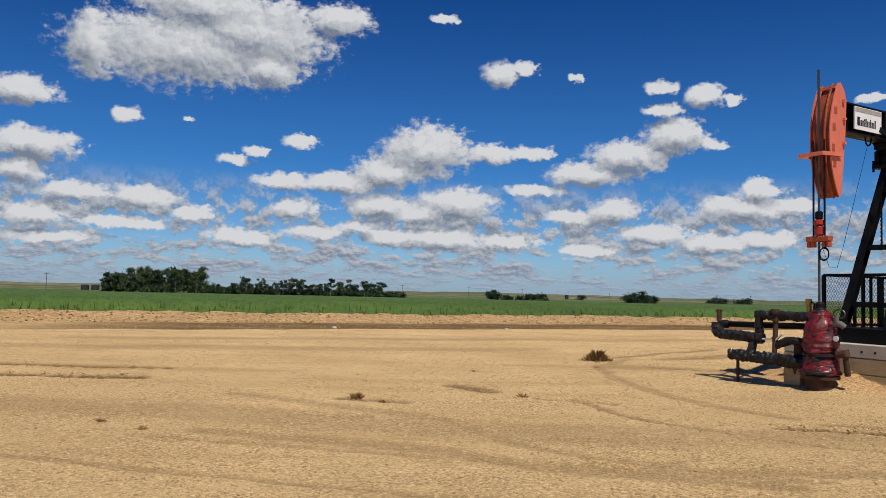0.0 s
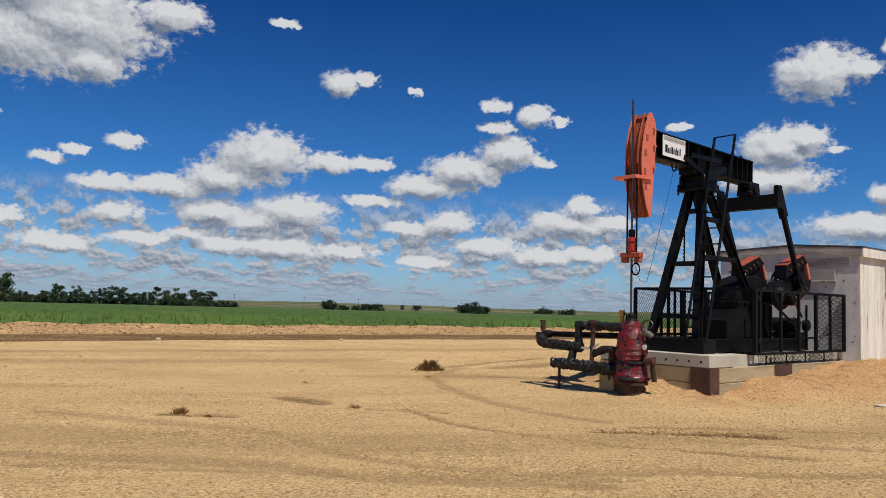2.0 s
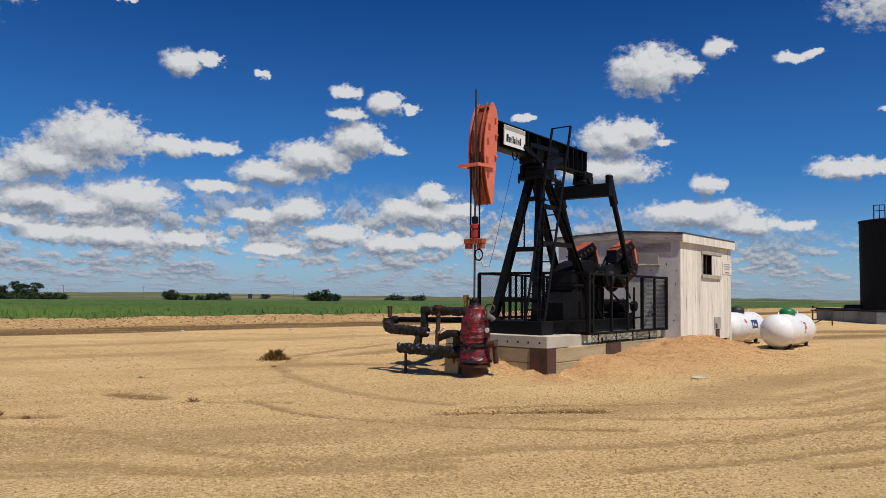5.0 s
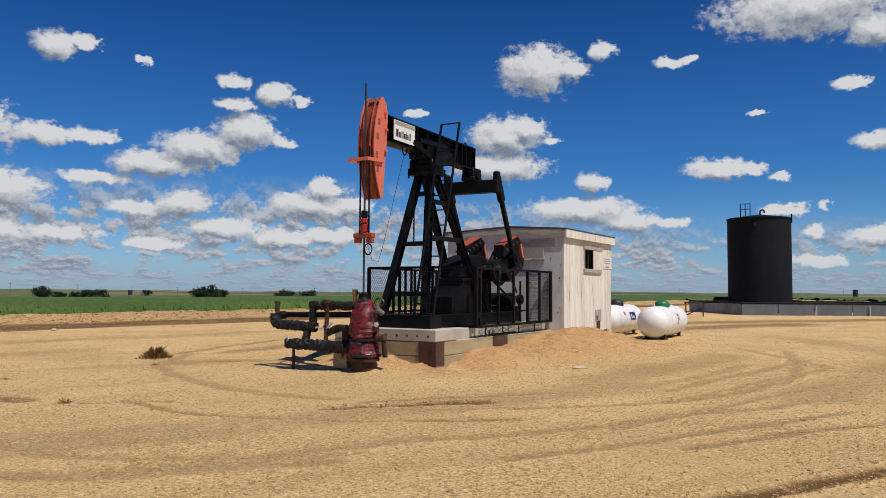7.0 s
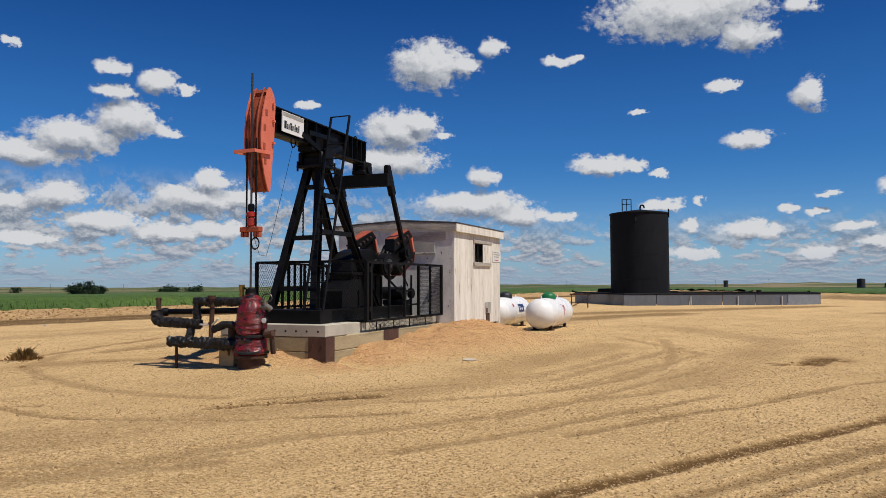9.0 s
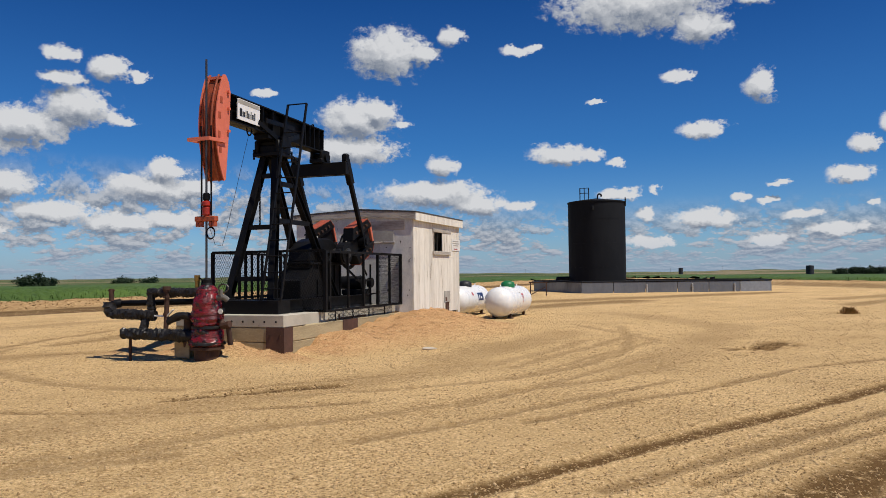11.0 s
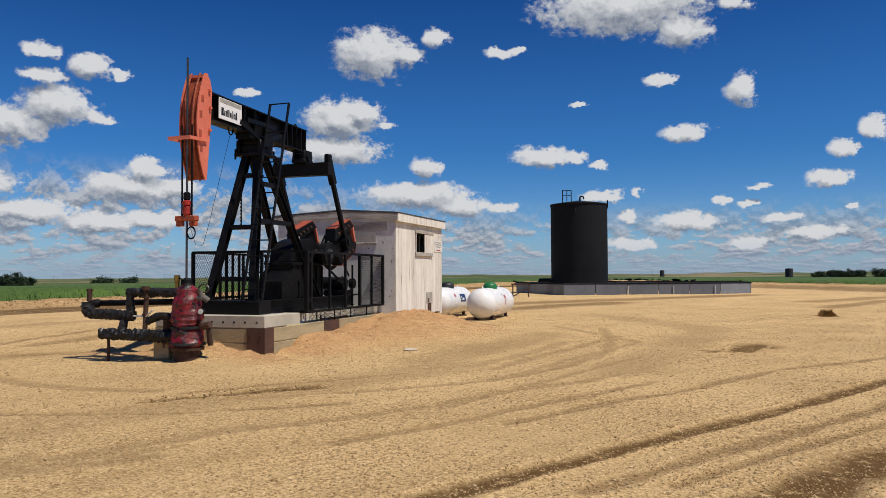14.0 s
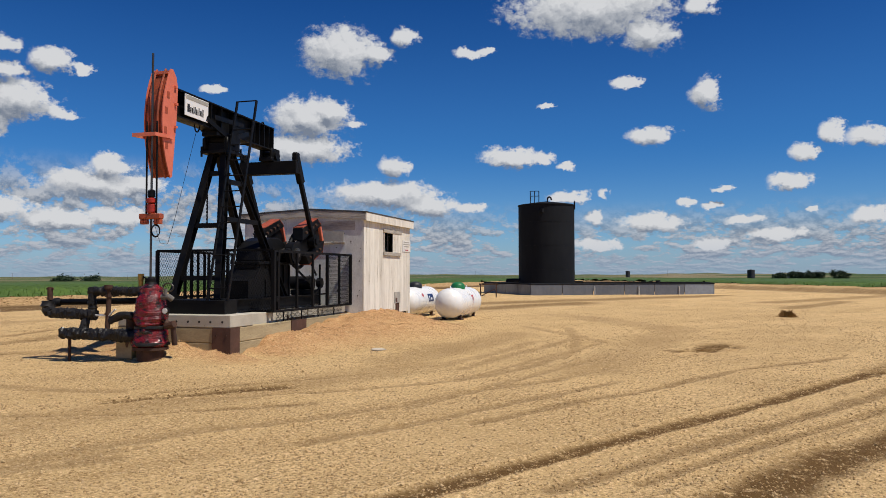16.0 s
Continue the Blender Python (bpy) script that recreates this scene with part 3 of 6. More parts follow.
def lay(x, y):
    """Height of the ground, and the masks of its soils."""
    left, right, s = yard_edge(x, y)
    r = np.hypot(x, y)
    z = 0.018 * waves(x, y, 5.0, 1) + 0.007 * waves(x, y, 0.8, 2) + 0.003 * waves(x, y, 0.25, 3)
    patchy = smooth(-0.5, 0.6, waves(x, y, 3.4, 31))
    z = z + (0.001 + 0.004 * patchy) * clods(x, y, 0.105, 41)
    z = z * smooth(250, 60, r)
    soil = np.zeros_like(x)
    wob = 0.10 * waves(x, y, 2.3, 8) + 0.04 * waves(x, y, 0.5, 9)
    for (x0, y0), (x1, y1), w, k in RUTS:
        dx, dy = x1 - x0, y1 - y0
        q = np.clip(((x - x0) * dx + (y - y0) * dy) / (dx * dx + dy * dy), 0, 1)
        d = np.hypot(x - x0 - q * dx, y - y0 - q * dy) + wob * min(1, w * 4)
        rut = smooth(w * 1.7, w * 0.5, d)
        soil = np.maximum(soil, k * rut)
        if w < 0.4:
            z = z - 0.022 * k * rut + 0.014 * k * smooth(w * 0.6, 0.0, np.abs(d - w * 1.8))
    # fill banked up against the pad and the shed
    u = (x - 7.15) * CU + (y - 12.0) * SU
    v = -(x - 7.15) * SU + (y - 12.0) * CU
    du = np.maximum(np.maximum(-u, u - 9.0), 0)
    dv = np.maximum(np.maximum(-0.25 - v, v - 3.2), 0)
    d = np.hypot(du, dv)
    top = np.interp(u, [-3.0, -0.9, -0.2, 0.05, 0.7, 1.6, 2.4, 3.6, 4.8, 5.6, 6.6, 8.2, 9.4, 11.0],
                    [0.0, 0.16, 0.15, 0.0, 0.13, 0.34, 0.30, 0.38, 0.50, 0.58, 0.56, 0.40, 0.18, 0.0])
    reach = np.interp(u, [-1.5, 0.0, 2.0, 5.0, 7.0, 10.0], [0.9, 0.7, 1.3, 2.3, 2.4, 1.6])
    bankup = smooth(1.0, 0.0, d / reach)
    z = z + top * bankup * (1 + 0.10 * waves(x, y, 0.9, 12)) + 0.05 * bankup * waves(x, y, 0.7, 13) * (top > 0.1)
    z = z + 0.17 * np.exp(-((u + 0.40) ** 2 / 0.30 + (v - 0.95) ** 2 / 0.45))
    fill = smooth(1.25, 0.15, d / reach) * smooth(0.02, 0.12, top)
    # bank of stripped soil round the yard
    lift_l = smooth(-4.7, -7.2, left) * 0.29 * (1 + 0.22 * waves(x, y, 3.0, 14) + 0.07 * waves(x, y, 1.0, 15))
    lift_r = smooth(-0.5, -4.5, right) * 0.32 * (1 + 0.25 * waves(x, y, 4.0, 16))
    z = z + np.maximum(lift_l, lift_r) - 0.06 * smooth(0.2, -0.8, s) * smooth(-4.9, -3.9, s)
    damp = np.maximum(smooth(0.1, -0.7, left) * smooth(-5.0, -4.4, left) * smooth(-15.0, -4.0, x + 0.2 * y - 1),
                      0.7 * smooth(3.0, -0.5, right) * smooth(-5.0, -3.0, right))
    bank = smooth(-4.4, -5.0, s) * smooth(-8.4, -7.2, s)
    out = smooth(-8.0, -10.5, s)
    az = np.degrees(np.arctan2(x, y))
    fall = 1 - 0.5 * smooth(20, 50, az)
    z = z - out * fall * np.interp(r, [40, 90, 200, 320, 700, 2600, 4500], [0, 0.42, 1.45, 2.6, 4.9, 14.0, 16.0])
    hills = 6.0 + 3.0 * np.sin(az * 0.19 + 1.0) + 1.6 * np.sin(az * 0.71) + 0.9 * np.sin(az * 2.3 + 2)
    z = z + smooth(900, 2600, r) * hills
    return z, soil, fill, damp, bank, out


def make_ground():
    near = np.geomspace(1.4, 118.0, 540)
    farr = np.geomspace(120.0, 4500.0, 64)
    rad = np.concatenate([[0.0002, 0.6], near, farr])
    fine = np.arange(-40.0, 84.0, 0.17)
    ang = np.concatenate([fine, np.arange(86.0, 320.0, 6.0)])
    A, R = np.meshgrid(np.radians(ang), rad)
    X, Y = R * np.sin(A), R * np.cos(A)
    z, soil, fill, damp, bank, out = lay(X, Y)
    na, nr = len(ang), len(rad)
    idx = np.arange(na * nr).reshape(nr, na)
    nxt = np.roll(idx, -1, axis=1)
    faces = np.stack([idx[:-1], nxt[:-1], nxt[1:], idx[1:]], -1).reshape(-1, 4)
    me = bpy.data.meshes.new("ground")
    me.vertices.add(na * nr)
    me.vertices.foreach_set("co", np.stack([X, Y, z], -1).astype(np.float32).ravel())
    me.loops.add(faces.size)
    me.polygons.add(len(faces))
    me.loops.foreach_set("vertex_index", faces.ravel().astype(np.int32))
    me.polygons.foreach_set("loop_start", np.arange(0, faces.size, 4, dtype=np.int32))
    me.polygons.foreach_set("use_smooth", np.ones(len(faces), dtype=bool))
    for name, val in (("soil", soil), ("fill", fill), ("damp", damp), ("bank", bank), ("farm", out)):
        me.attributes.new(name, 'FLOAT', 'POINT').data.foreach_set("value", val.astype(np.float32).ravel())
    me.update()
    me.validate()
    me.materials.append(GROUND)
    tagged(new("ground", me), "tan compacted gravel yard with wheel ruts and farmland", "ground", kind="structure")


make_ground()


def mesh_from(name, co, faces, mat):
    """A mesh from arrays of corners and of three- or four-cornered faces."""
    me = bpy.data.meshes.new(name)
    k = faces.shape[1]
    me.vertices.add(len(co))
    me.vertices.foreach_set("co", co.astype(np.float32).ravel())
    me.loops.add(faces.size)
    me.polygons.add(len(faces))
    me.loops.foreach_set("vertex_index", faces.ravel().astype(np.int32))
    me.polygons.foreach_set("loop_start", np.arange(0, faces.size, k, dtype=np.int32))
    me.update()
    me.validate()
    me.materials.append(mat)
    return me


def make_crop():
    """Canopy of the young crop, and its blades along the bank."""
    rng = np.random.default_rng(3)
    ang = np.arange(-41.0, 86.0, 0.17)
    rad = np.concatenate([np.geomspace(25.0, 110.0, 260), np.geomspace(112.0, 420.0, 60)])
    A, R = np.meshgrid(np.radians(ang), rad)
    X, Y = R * np.sin(A), R * np.cos(A)
    z = lay(X, Y)[0]
    s = yard_edge(X, Y)[2]
    tall = 0.36 * smooth(-7.9, -9.0, s) * (1 + 0.25 * waves(X, Y, 2.2, 21) + 0.22 * rng.uniform(-1, 1, X.shape) * smooth(200, 60, R))
    co = np.stack([X, Y, z + tall + 0.01], -1).reshape(-1, 3)
    nr, na = X.shape
    idx = np.arange(nr * na).reshape(nr, na)
    f = np.stack([idx[:-1, :-1], idx[1:, :-1], idx[1:, 1:], idx[:-1, 1:]], -1)
    keep = (s[:-1, :-1] < -7.8) & (s[1:, 1:] < -7.8) & (R[:-1, :-1] < 400)
    canopy = mesh_from("crop_canopy", co, f[keep].reshape(-1, 4)[:, ::-1], CROP)
    canopy.polygons.foreach_set("use_smooth", np.ones(len(canopy.polygons), dtype=bool))
    field = thing("crop_field", Matrix(), "knee-high green cereal crop beyond the yard's bank", "crop", kind="stuff")
    ob = new("canopy", canopy)
    ob.parent = field
    n = 130000
    a = np.radians(rng.uniform(-40, 85, n))
    r = 25 + 65 * rng.uniform(0, 1, n) ** 1.3
    x, y = r * np.sin(a), r * np.cos(a)
    s = yard_edge(x, y)[2]
    ok = (s < -7.4) & (rng.uniform(0, 1, n) < np.interp(-s, [7.4, 8.4, 12, 42], [0.35, 1.0, 0.8, 0.35]))
    x, y, s = x[ok], y[ok], s[ok]
    z = lay(x, y)[0]
    n = len(x)
    h = rng.uniform(0.26, 0.52, n) * smooth(-7.2, -8.5, s)
    lean, turn, w = rng.normal(0, 0.10, (n, 2)), rng.uniform(0, math.pi, n), rng.uniform(0.018, 0.04, n)
    dx, dy = np.cos(turn) * w, np.sin(turn) * w
    base = np.stack([x, y, z - 0.02], -1)
    side = np.stack([dx, dy, 0 * dx], -1)
    tip = base + np.stack([lean[:, 0], lean[:, 1], h + 0.02], -1)
    co = np.stack([base - side, base + side, tip], 1).reshape(-1, 3)
    ob = new("blades", mesh_from("crop_blades", co, np.arange(3 * n).reshape(-1, 3), CROP))
    ob.parent = field


make_crop()


def make_pebbles():
    """Loose stones and clods of the yard."""
    rng = np.random.default_rng(7)

    def scatter(name, x, y, size, mat, label, category):
        n = len(x)
        z = lay(x, y)[0]
        octa = np.array([(1, 0, 0), (0, 1, 0), (-1, 0, 0), (0, -1, 0), (0, 0, 0.75), (0, 0, -0.75)], float)
        tri = np.array([(0, 1, 4), (1, 2, 4), (2, 3, 4), (3, 0, 4), (1, 0, 5), (2, 1, 5), (3, 2, 5), (0, 3, 5)])
        turn = rng.uniform(0, 2 * math.pi, n)
        sc = size[:, None] * rng.uniform(0.6, 1.3, (n, 3))
        p = octa[None] * sc[:, None] * rng.uniform(0.75, 1.2, (n, 6, 1))
        c, s = np.cos(turn)[:, None], np.sin(turn)[:, None]
        q = np.stack([p[..., 0] * c - p[..., 1] * s, p[..., 0] * s + p[..., 1] * c, p[..., 2]], -1)
        q += np.stack([x, y, z + size * 0.22], -1)[:, None]
        f = (tri[None] + 6 * np.arange(n)[:, None, None]).reshape(-1, 3)
        tagged(new(name, mesh_from(name, q.reshape(-1, 3), f, mat)), label, category, kind="stuff")
    n = 85000
    a = np.radians(rng.uniform(-34, 80, n))
    r = 3.0 + 42 * rng.uniform(0, 1, n) ** 2.1
    scatter("gravel", r * np.sin(a), r * np.cos(a), rng.uniform(0.0035, 0.0085, n) * rng.uniform(0.7, 1.6, n) * (1 + np.minimum(r, 22) / 22), PEBBLE,
            "small tan gravel stones loose on the yard", "gravel")
    n = 60000
    a = np.radians(rng.uniform(-33, 80, n))
    r = 3.2 + 26 * rng.uniform(0, 1, n) ** 1.8
    x, y = r * np.sin(a), r * np.cos(a)
    ok = rng.uniform(0, 1, n) < 0.15 + 0.85 * smooth(-0.5, 0.6, waves(x, y, 3.4, 31))
    x, y = x[ok], y[ok]
    scatter("coarse_gravel", x, y, rng.uniform(0.0045, 0.009, len(x)) * rng.uniform(0.7, 1.6, len(x)) * (1 + 0.6 * np.hypot(x, y) / 22), CRUMB,
            "coarse brown crumbs of gravel and earth in patches", "gravel")
    n = 26000
    u, v = rng.uniform(-1.6, 10.5, n), rng.uniform(-2.6, 1.6, n)
    x, y = 7.15 + u * CU - v * SU, 12.0 + u * SU + v * CU
    ok = (rng.uniform(0, 1, n) < lay(x, y)[2]) & ((v < -0.35) | (u < -0.05))
    x, y = x[ok], y[ok]
    scatter("fill_gravel", x, y, rng.uniform(0.006, 0.011, len(x)) * rng.uniform(0.7, 1.7, len(x)), FILL,
            "reddish gravel of the fill banked against the pad", "gravel")
    xs, ys, ss = [], [], []
    for (x0, y0), (x1, y1), w, k in RUTS:
        if w > 0.4 or k < 0.5:
            continue
        m = int(np.hypot(x1 - x0, y1 - y0) * 150 * k * max(w, 0.08) / 0.15)
        q = rng.uniform(0, 1, m)
        xs.append(x0 + q * (x1 - x0) + rng.normal(0, w * 0.9, m))
        ys.append(y0 + q * (y1 - y0) + rng.normal(0, w * 0.9, m))
        ss.append(rng.uniform(0.004, 0.010, m) * (1.0 if k < 0.9 or y0 < 5 else 1.9))
    # clods on the face of the bank
    m = 2500
    x = rng.uniform(-24, 60, m)
    off = rng.uniform(4.6, 7.4, m)
    xs.append(x - 0.387 * off)
    ys.append(29.5 + 0.42 * x + 0.922 * off)
    ss.append(rng.uniform(0.02, 0.06, m))
    scatter("soil_clods", np.concatenate(xs), np.concatenate(ys), np.concatenate(ss), SOIL,
            "dark crumbled soil clods along ruts and bank", "soil")


make_pebbles()


def ground_at(x, y):
    return float(lay(np.array([float(x)]), np.array([float(y)]))[0][0])


# ---------------------------------------------------------------- pad of concrete and timber
VC = 1.0                      # centre line of the pump across the pad


def make_pad():
    pad = thing("pump_pad", SITE, "pale concrete slab on a treated timber crib, half buried in fill", "pad")
    bm = bmesh.new()
    add_box(bm, (0.0, 0.0, 0.54), (0.80, 2.35, 0.765), 0.012)
    block = part("concrete_block", bm, CONCRETE, pad)
    for v in (0.16, 0.40, 0.63, 0.86, 1.1):
        bm = bmesh.new()
        add_rod(bm, (-0.004, v, 0.64), (0.02, v, 0.64), 0.022, n=8)
        part("anchor_hole", bm, DARK, block)
    bm = bmesh.new()
    add_box(bm, (0.803, 0.14, 0.45), (5.40, 2.35, 0.745), 0.010)
    part("concrete_slab", bm, CONCRETE, pad)
    for k, (z0, z1) in enumerate(((-0.02, 0.265), (0.27, 0.535))):
        bm = bmesh.new()
        add_box(bm, (0.004, 0.0, z0), (0.29, 2.36, z1), 0.012)
        part("timber", bm, TIMBER, pad)
        for u0, u1 in ((0.295, 2.72), (2.725, 5.38)):
            bm = bmesh.new()
            add_box(bm, (u0, 0.006, z0), (u1, 0.28, z1), 0.012)
            part("timber", bm, TIMBER, pad)
    bm = bmesh.new()
    add_box(bm, (-0.012, -0.012, -0.03), (0.0, 0.36, 0.54))
    add_box(bm, (0.0, -0.012, -0.03), (0.30, 0.0, 0.54))
    part("corner_plate", bm, BROWN_PLATE, pad, "rust-brown steel corner plate")
    bm = bmesh.new()
    add_box(bm, (2.30, -0.012, 0.05), (2.98, 0.0, 0.545))
    part("splice_plate", bm, BROWN_PLATE, pad, "rust-brown steel splice plate")
    for z in (0.12, 0.40):
        for v in (0.07, 0.28):
            bm = bmesh.new()
            add_rod(bm, (-0.028, v, z), (-0.012, v, z), 0.018, n=6)
            part("bolt", bm, RUST, pad)
    # loose bars lying on the edge of the crib
    bm = bmesh.new()
    add_rod(bm, (2.35, 0.10, 0.57), (3.6, 0.10, 0.57), 0.02, n=6)
    add_bar(bm, (2.3, 0.08, 0.545), (2.3, 0.08, 0.66), 0.03, 0.03)
    part("loose_bar", bm, RUST, pad)


make_pad()

# ---------------------------------------------------------------- pumping unit
PIVOT = Vector((1.25, VC, 4.12))
TILT = radians(-1.2)                      # tail up
CRANK_AT, CRANK_R, PITMAN = Vector((3.36, 0, 1.96)), 0.764, 1.83


def make_pump():
    jack = thing("pumpjack", SITE, "black oil pumpjack with salmon-orange horse head and counterweights", "pumpjack")
    # skid
    bm = bmesh.new()
    add_box(bm, (0.20, 0.24, 0.77), (0.62, 1.78, 1.02), 0.008)
    sill = part("front_sill", bm, BLACK, jack)
    for v in (0.52, 1.48):
        bm = bmesh.new()
        add_channel(bm, (0.62, v, 0.89), (4.7, v, 0.89), 0.16, 0.24, 0.02)
        part("skid_beam", bm, BLACK, jack)
    for u in (1.5, 2.6, 3.7, 4.6):
        bm = bmesh.new()
        add_box(bm, (u, 0.60, 0.80), (u + 0.12, 1.40, 0.98))
        part("cross_beam", bm, BLACK, jack)
    # samson post
    top = {}
    for v0, v1 in ((0.54, 0.86), (1.52, 1.12)):
        bm = bmesh.new()
        add_channel(bm, (0.48, v0, 1.02), (1.16, v1, 3.86), 0.13, 0.15, 0.016, (1, 0, 0))
        bmesh.ops.create_cube(bm, size=1, matrix=Matrix.Translation((0.50, v0, 1.03)) @ Matrix.Diagonal((0.26, 0.22, 0.03, 1)))
        part("front_leg", bm, BLACK, jack)
        bm = bmesh.new()
        vr = 0.62 if v0 < 1 else 1.38
        add_channel(bm, (3.15, vr, 1.0), (1.36, v1, 3.86), 0.12, 0.14, 0.016, (1, 0, 0.4))
        part("rear_leg", bm, BLACK, jack)
    for z in (1.42, 2.42, 3.45):
        k = (z - 1.02) / 2.84
        bm = bmesh.new()
        u = 0.48 + k * 0.68
        add_bar(bm, (u, 0.54 + k * 0.32, z), (u, 1.52 - k * 0.40, z), 0.09, 0.09)
        part("brace", bm, BLACK, jack)
    for p0, p1 in (((1.02, 0.80, 3.3), (1.66, 0.80, 3.3)), ((0.85, 0.72, 2.55), (2.14, 0.71, 2.55))):
        bm = bmesh.new()
        add_bar(bm, p0, p1, 0.065, 0.09)
        part("side_brace", bm, BLACK, jack)
    bm = bmesh.new()
    add_box(bm, (0.98, 0.70, 3.84), (1.56, 1.30, 3.90), 0.006)
    for v in (0.72, 1.28):
        for u in (1.0, 1.5):
            add_rod(bm, (u, v, 3.78), (u, v, 3.98), 0.022, n=6)
    part("top_plate", bm, BLACK, jack)
    bm = bmesh.new()
    add_box(bm, (1.08, 0.80, 3.90), (1.44, 1.20, 4.06), 0.01)
    add_rod(bm, (1.25, 0.68, 4.12), (1.25, 1.32, 4.12), 0.13, n=16)
    for v in (0.72, 1.20):
        add_box(bm, (1.02, v, 3.90), (1.48, v + 0.09, 4.16), 0.02)
    part("centre_bearing", bm, BLACK, jack, smooth=True)

    # walking beam, in its own frame about the bearing
    turn = Matrix.Translation(PIVOT) @ Matrix.Rotation(-TILT, 4, 'Y')

    def on_beam(u, v, z):
        return turn @ Vector((u, v, z))

    def moved(bm):
        bmesh.ops.transform(bm, matrix=turn, verts=bm.verts)
        return bm
    bm = bmesh.new()
    for z in (0.125, 0.605):
        add_box(bm, (-1.72, -0.13, z), (1.88, 0.13, z + 0.025))
    add_box(bm, (-1.72, -0.012, 0.15), (1.88, 0.012, 0.605))
    for u in (-1.70, -0.55, -0.2, 0.25, 1.06, 1.26, 1.46, 1.66, 1.86):
        add_box(bm, (u - 0.01, -0.125, 0.15), (u + 0.01, 0.125, 0.605))
    beam = part("walking_beam", moved(bm), BLACK, jack)
    bm = bmesh.new()
    add_box(bm, (-0.42, -0.17, 0.02), (0.42, 0.17, 0.124), 0.01)
    part("beam_saddle", moved(bm), BLACK, beam)
    for s in (-1, 1):
        for p0, p1 in (((-0.75, s * 0.145, 0.28), (0.0, s * 0.2, 0.02)), ((0.75, s * 0.145, 0.28), (0.0, s * 0.2, 0.02)), ((-0.5, s * 0.15, 0.36), (0.55, s * 0.15, 0.40))):
            bm = bmesh.new()
            add_bar(bm, p0, p1, 0.03, 0.09)
            part("saddle_brace", moved(bm), BLACK, beam)
    for u in (-1.56, 1.60):
        bm = bmesh.new()
        pts = [(u + 0.06 * math.cos(a), 0, 0.63 + 0.085 * math.sin(a)) for a in np.linspace(0, math.pi, 9)]
        add_pipe(bm, pts, 0.014, 8)
        part("lifting_eye", moved(bm), BLACK, beam)
    bm = bmesh.new()
    pts = [(-0.86 + 0.08 * math.cos(a), -0.02, 0.125 + 0.12 * math.sin(a)) for a in np.linspace(math.pi, 2 * math.pi, 9)]
    add_pipe(bm, pts, 0.014, 8)
    part("cable_eye", moved(bm), BLACK, beam)
    # name board: blank white with bars of dark paint
    bm = bmesh.new()
    add_box(bm, (-1.42, -0.150, 0.20), (-0.70, -0.132, 0.585))
    board = part("name_board", moved(bm), SIGN_WHITE, beam, "white painted sign board")
    bm = bmesh.new()
    add_box(bm, (-1.405, -0.1535, 0.50), (-0.715, -0.1502, 0.575))
    part("board_band", moved(bm), SHED_PATCH, board, "pale grey band")
    x = -1.355
    for w, h in ((0.085, 0.145), (0.045, 0.10), (0.045, 0.10), (0.03, 0.13), (0.045, 0.135), (0.045, 0.10), (0.03, 0.10), (0.035, 0.14), (0.045, 0.10), (0.03, 0.10), (0.045, 0.14)):
        bm = bmesh.new()
        add_box(bm, (x, -0.1535, 0.27), (x + w - 0.012, -0.1502, 0.27 + h))
        part("painted_bar", moved(bm), SIGN_BLACK, board)
        x += w + 0.003
    # horse head: a curved face between two cheeks, on the arc round the bearing
    R0 = 2.10
    arc = np.linspace(radians(-28.5), radians(25), 24)
    bm = bmesh.new()
    for s in (-1, 1):
        outer = [(-R0 * math.cos(a) * 1.0, R0 * math.sin(a)) for a in arc]
        loop = outer + [(-1.84, 0.90), (-1.74, 0.78), (-1.69, 0.60), (-1.71, 0.05), (-1.80, -0.98)]
        a = [bm.verts.new((x, s * 0.185, z)) for x, z in loop]
        b = [bm.verts.new((x, s * 0.165, z)) for x, z in loop]
        bm.faces.new(a)
        bm.faces.new(b)
        for i in range(len(a)):
            j = (i + 1) % len(a)
            bm.faces.new((a[i], a[j], b[j], b[i]))
    head = part("horse_head", moved(bm), ORANGE, jack, "salmon-orange cheek plates of the horse head")
    bm = bmesh.new()
    prev = None
    for a in arc:
        row = [bm.verts.new((-r * math.cos(a), s * 0.164, r * math.sin(a))) for r, s in ((R0 - 0.03, -1), (R0 - 0.03, 1), (R0 - 0.05, 1), (R0 - 0.05, -1))]
        if prev:
            for i in range(4):
                bm.faces.new((prev[i], prev[(i + 1) % 4], row[(i + 1) % 4], row[i]))
        prev = row
    part("arc_plate", moved(bm), ORANGE_RUST, head, "rust-streaked curved face plate")
    for off in (-0.09, 0.09):
        bm = bmesh.new()
        add_pipe(bm, [(-(R0 + 0.005) * math.cos(a), off, (R0 + 0.005) * math.sin(a)) for a in arc], 0.02, 8)
        part("guide_strip", moved(bm), ORANGE_RUST, head)
    bm = bmesh.new()
    add_box(bm, (-1.95, -0.16, 0.80), (-1.76, 0.16, 0.83))
    part("head_cap", moved(bm), ORANGE, head)
    # slots are not cut: dark patches carry the shade inside them
    for z, u in ((0.42, -1.96), (0.14, -2.00), (-0.20, -2.01), (-0.46, -1.97)):
        bm = bmesh.new()
        add_box(bm, (u - 0.035, -0.1885, z - 0.06), (u + 0.035, -0.1855, z + 0.06), 0.0)
        part("slot", moved(bm), ORANGE_RUST, head, "dark patch painted for the shade in a cheek slot")
    for z, u in ((0.60, -1.78), (0.30, -1.76), (-0.1, -1.76)):
        bm = bmesh.new()
        add_bar(bm, (u, -0.186, z), (u, -0.23, z), 0.05, 0.04)
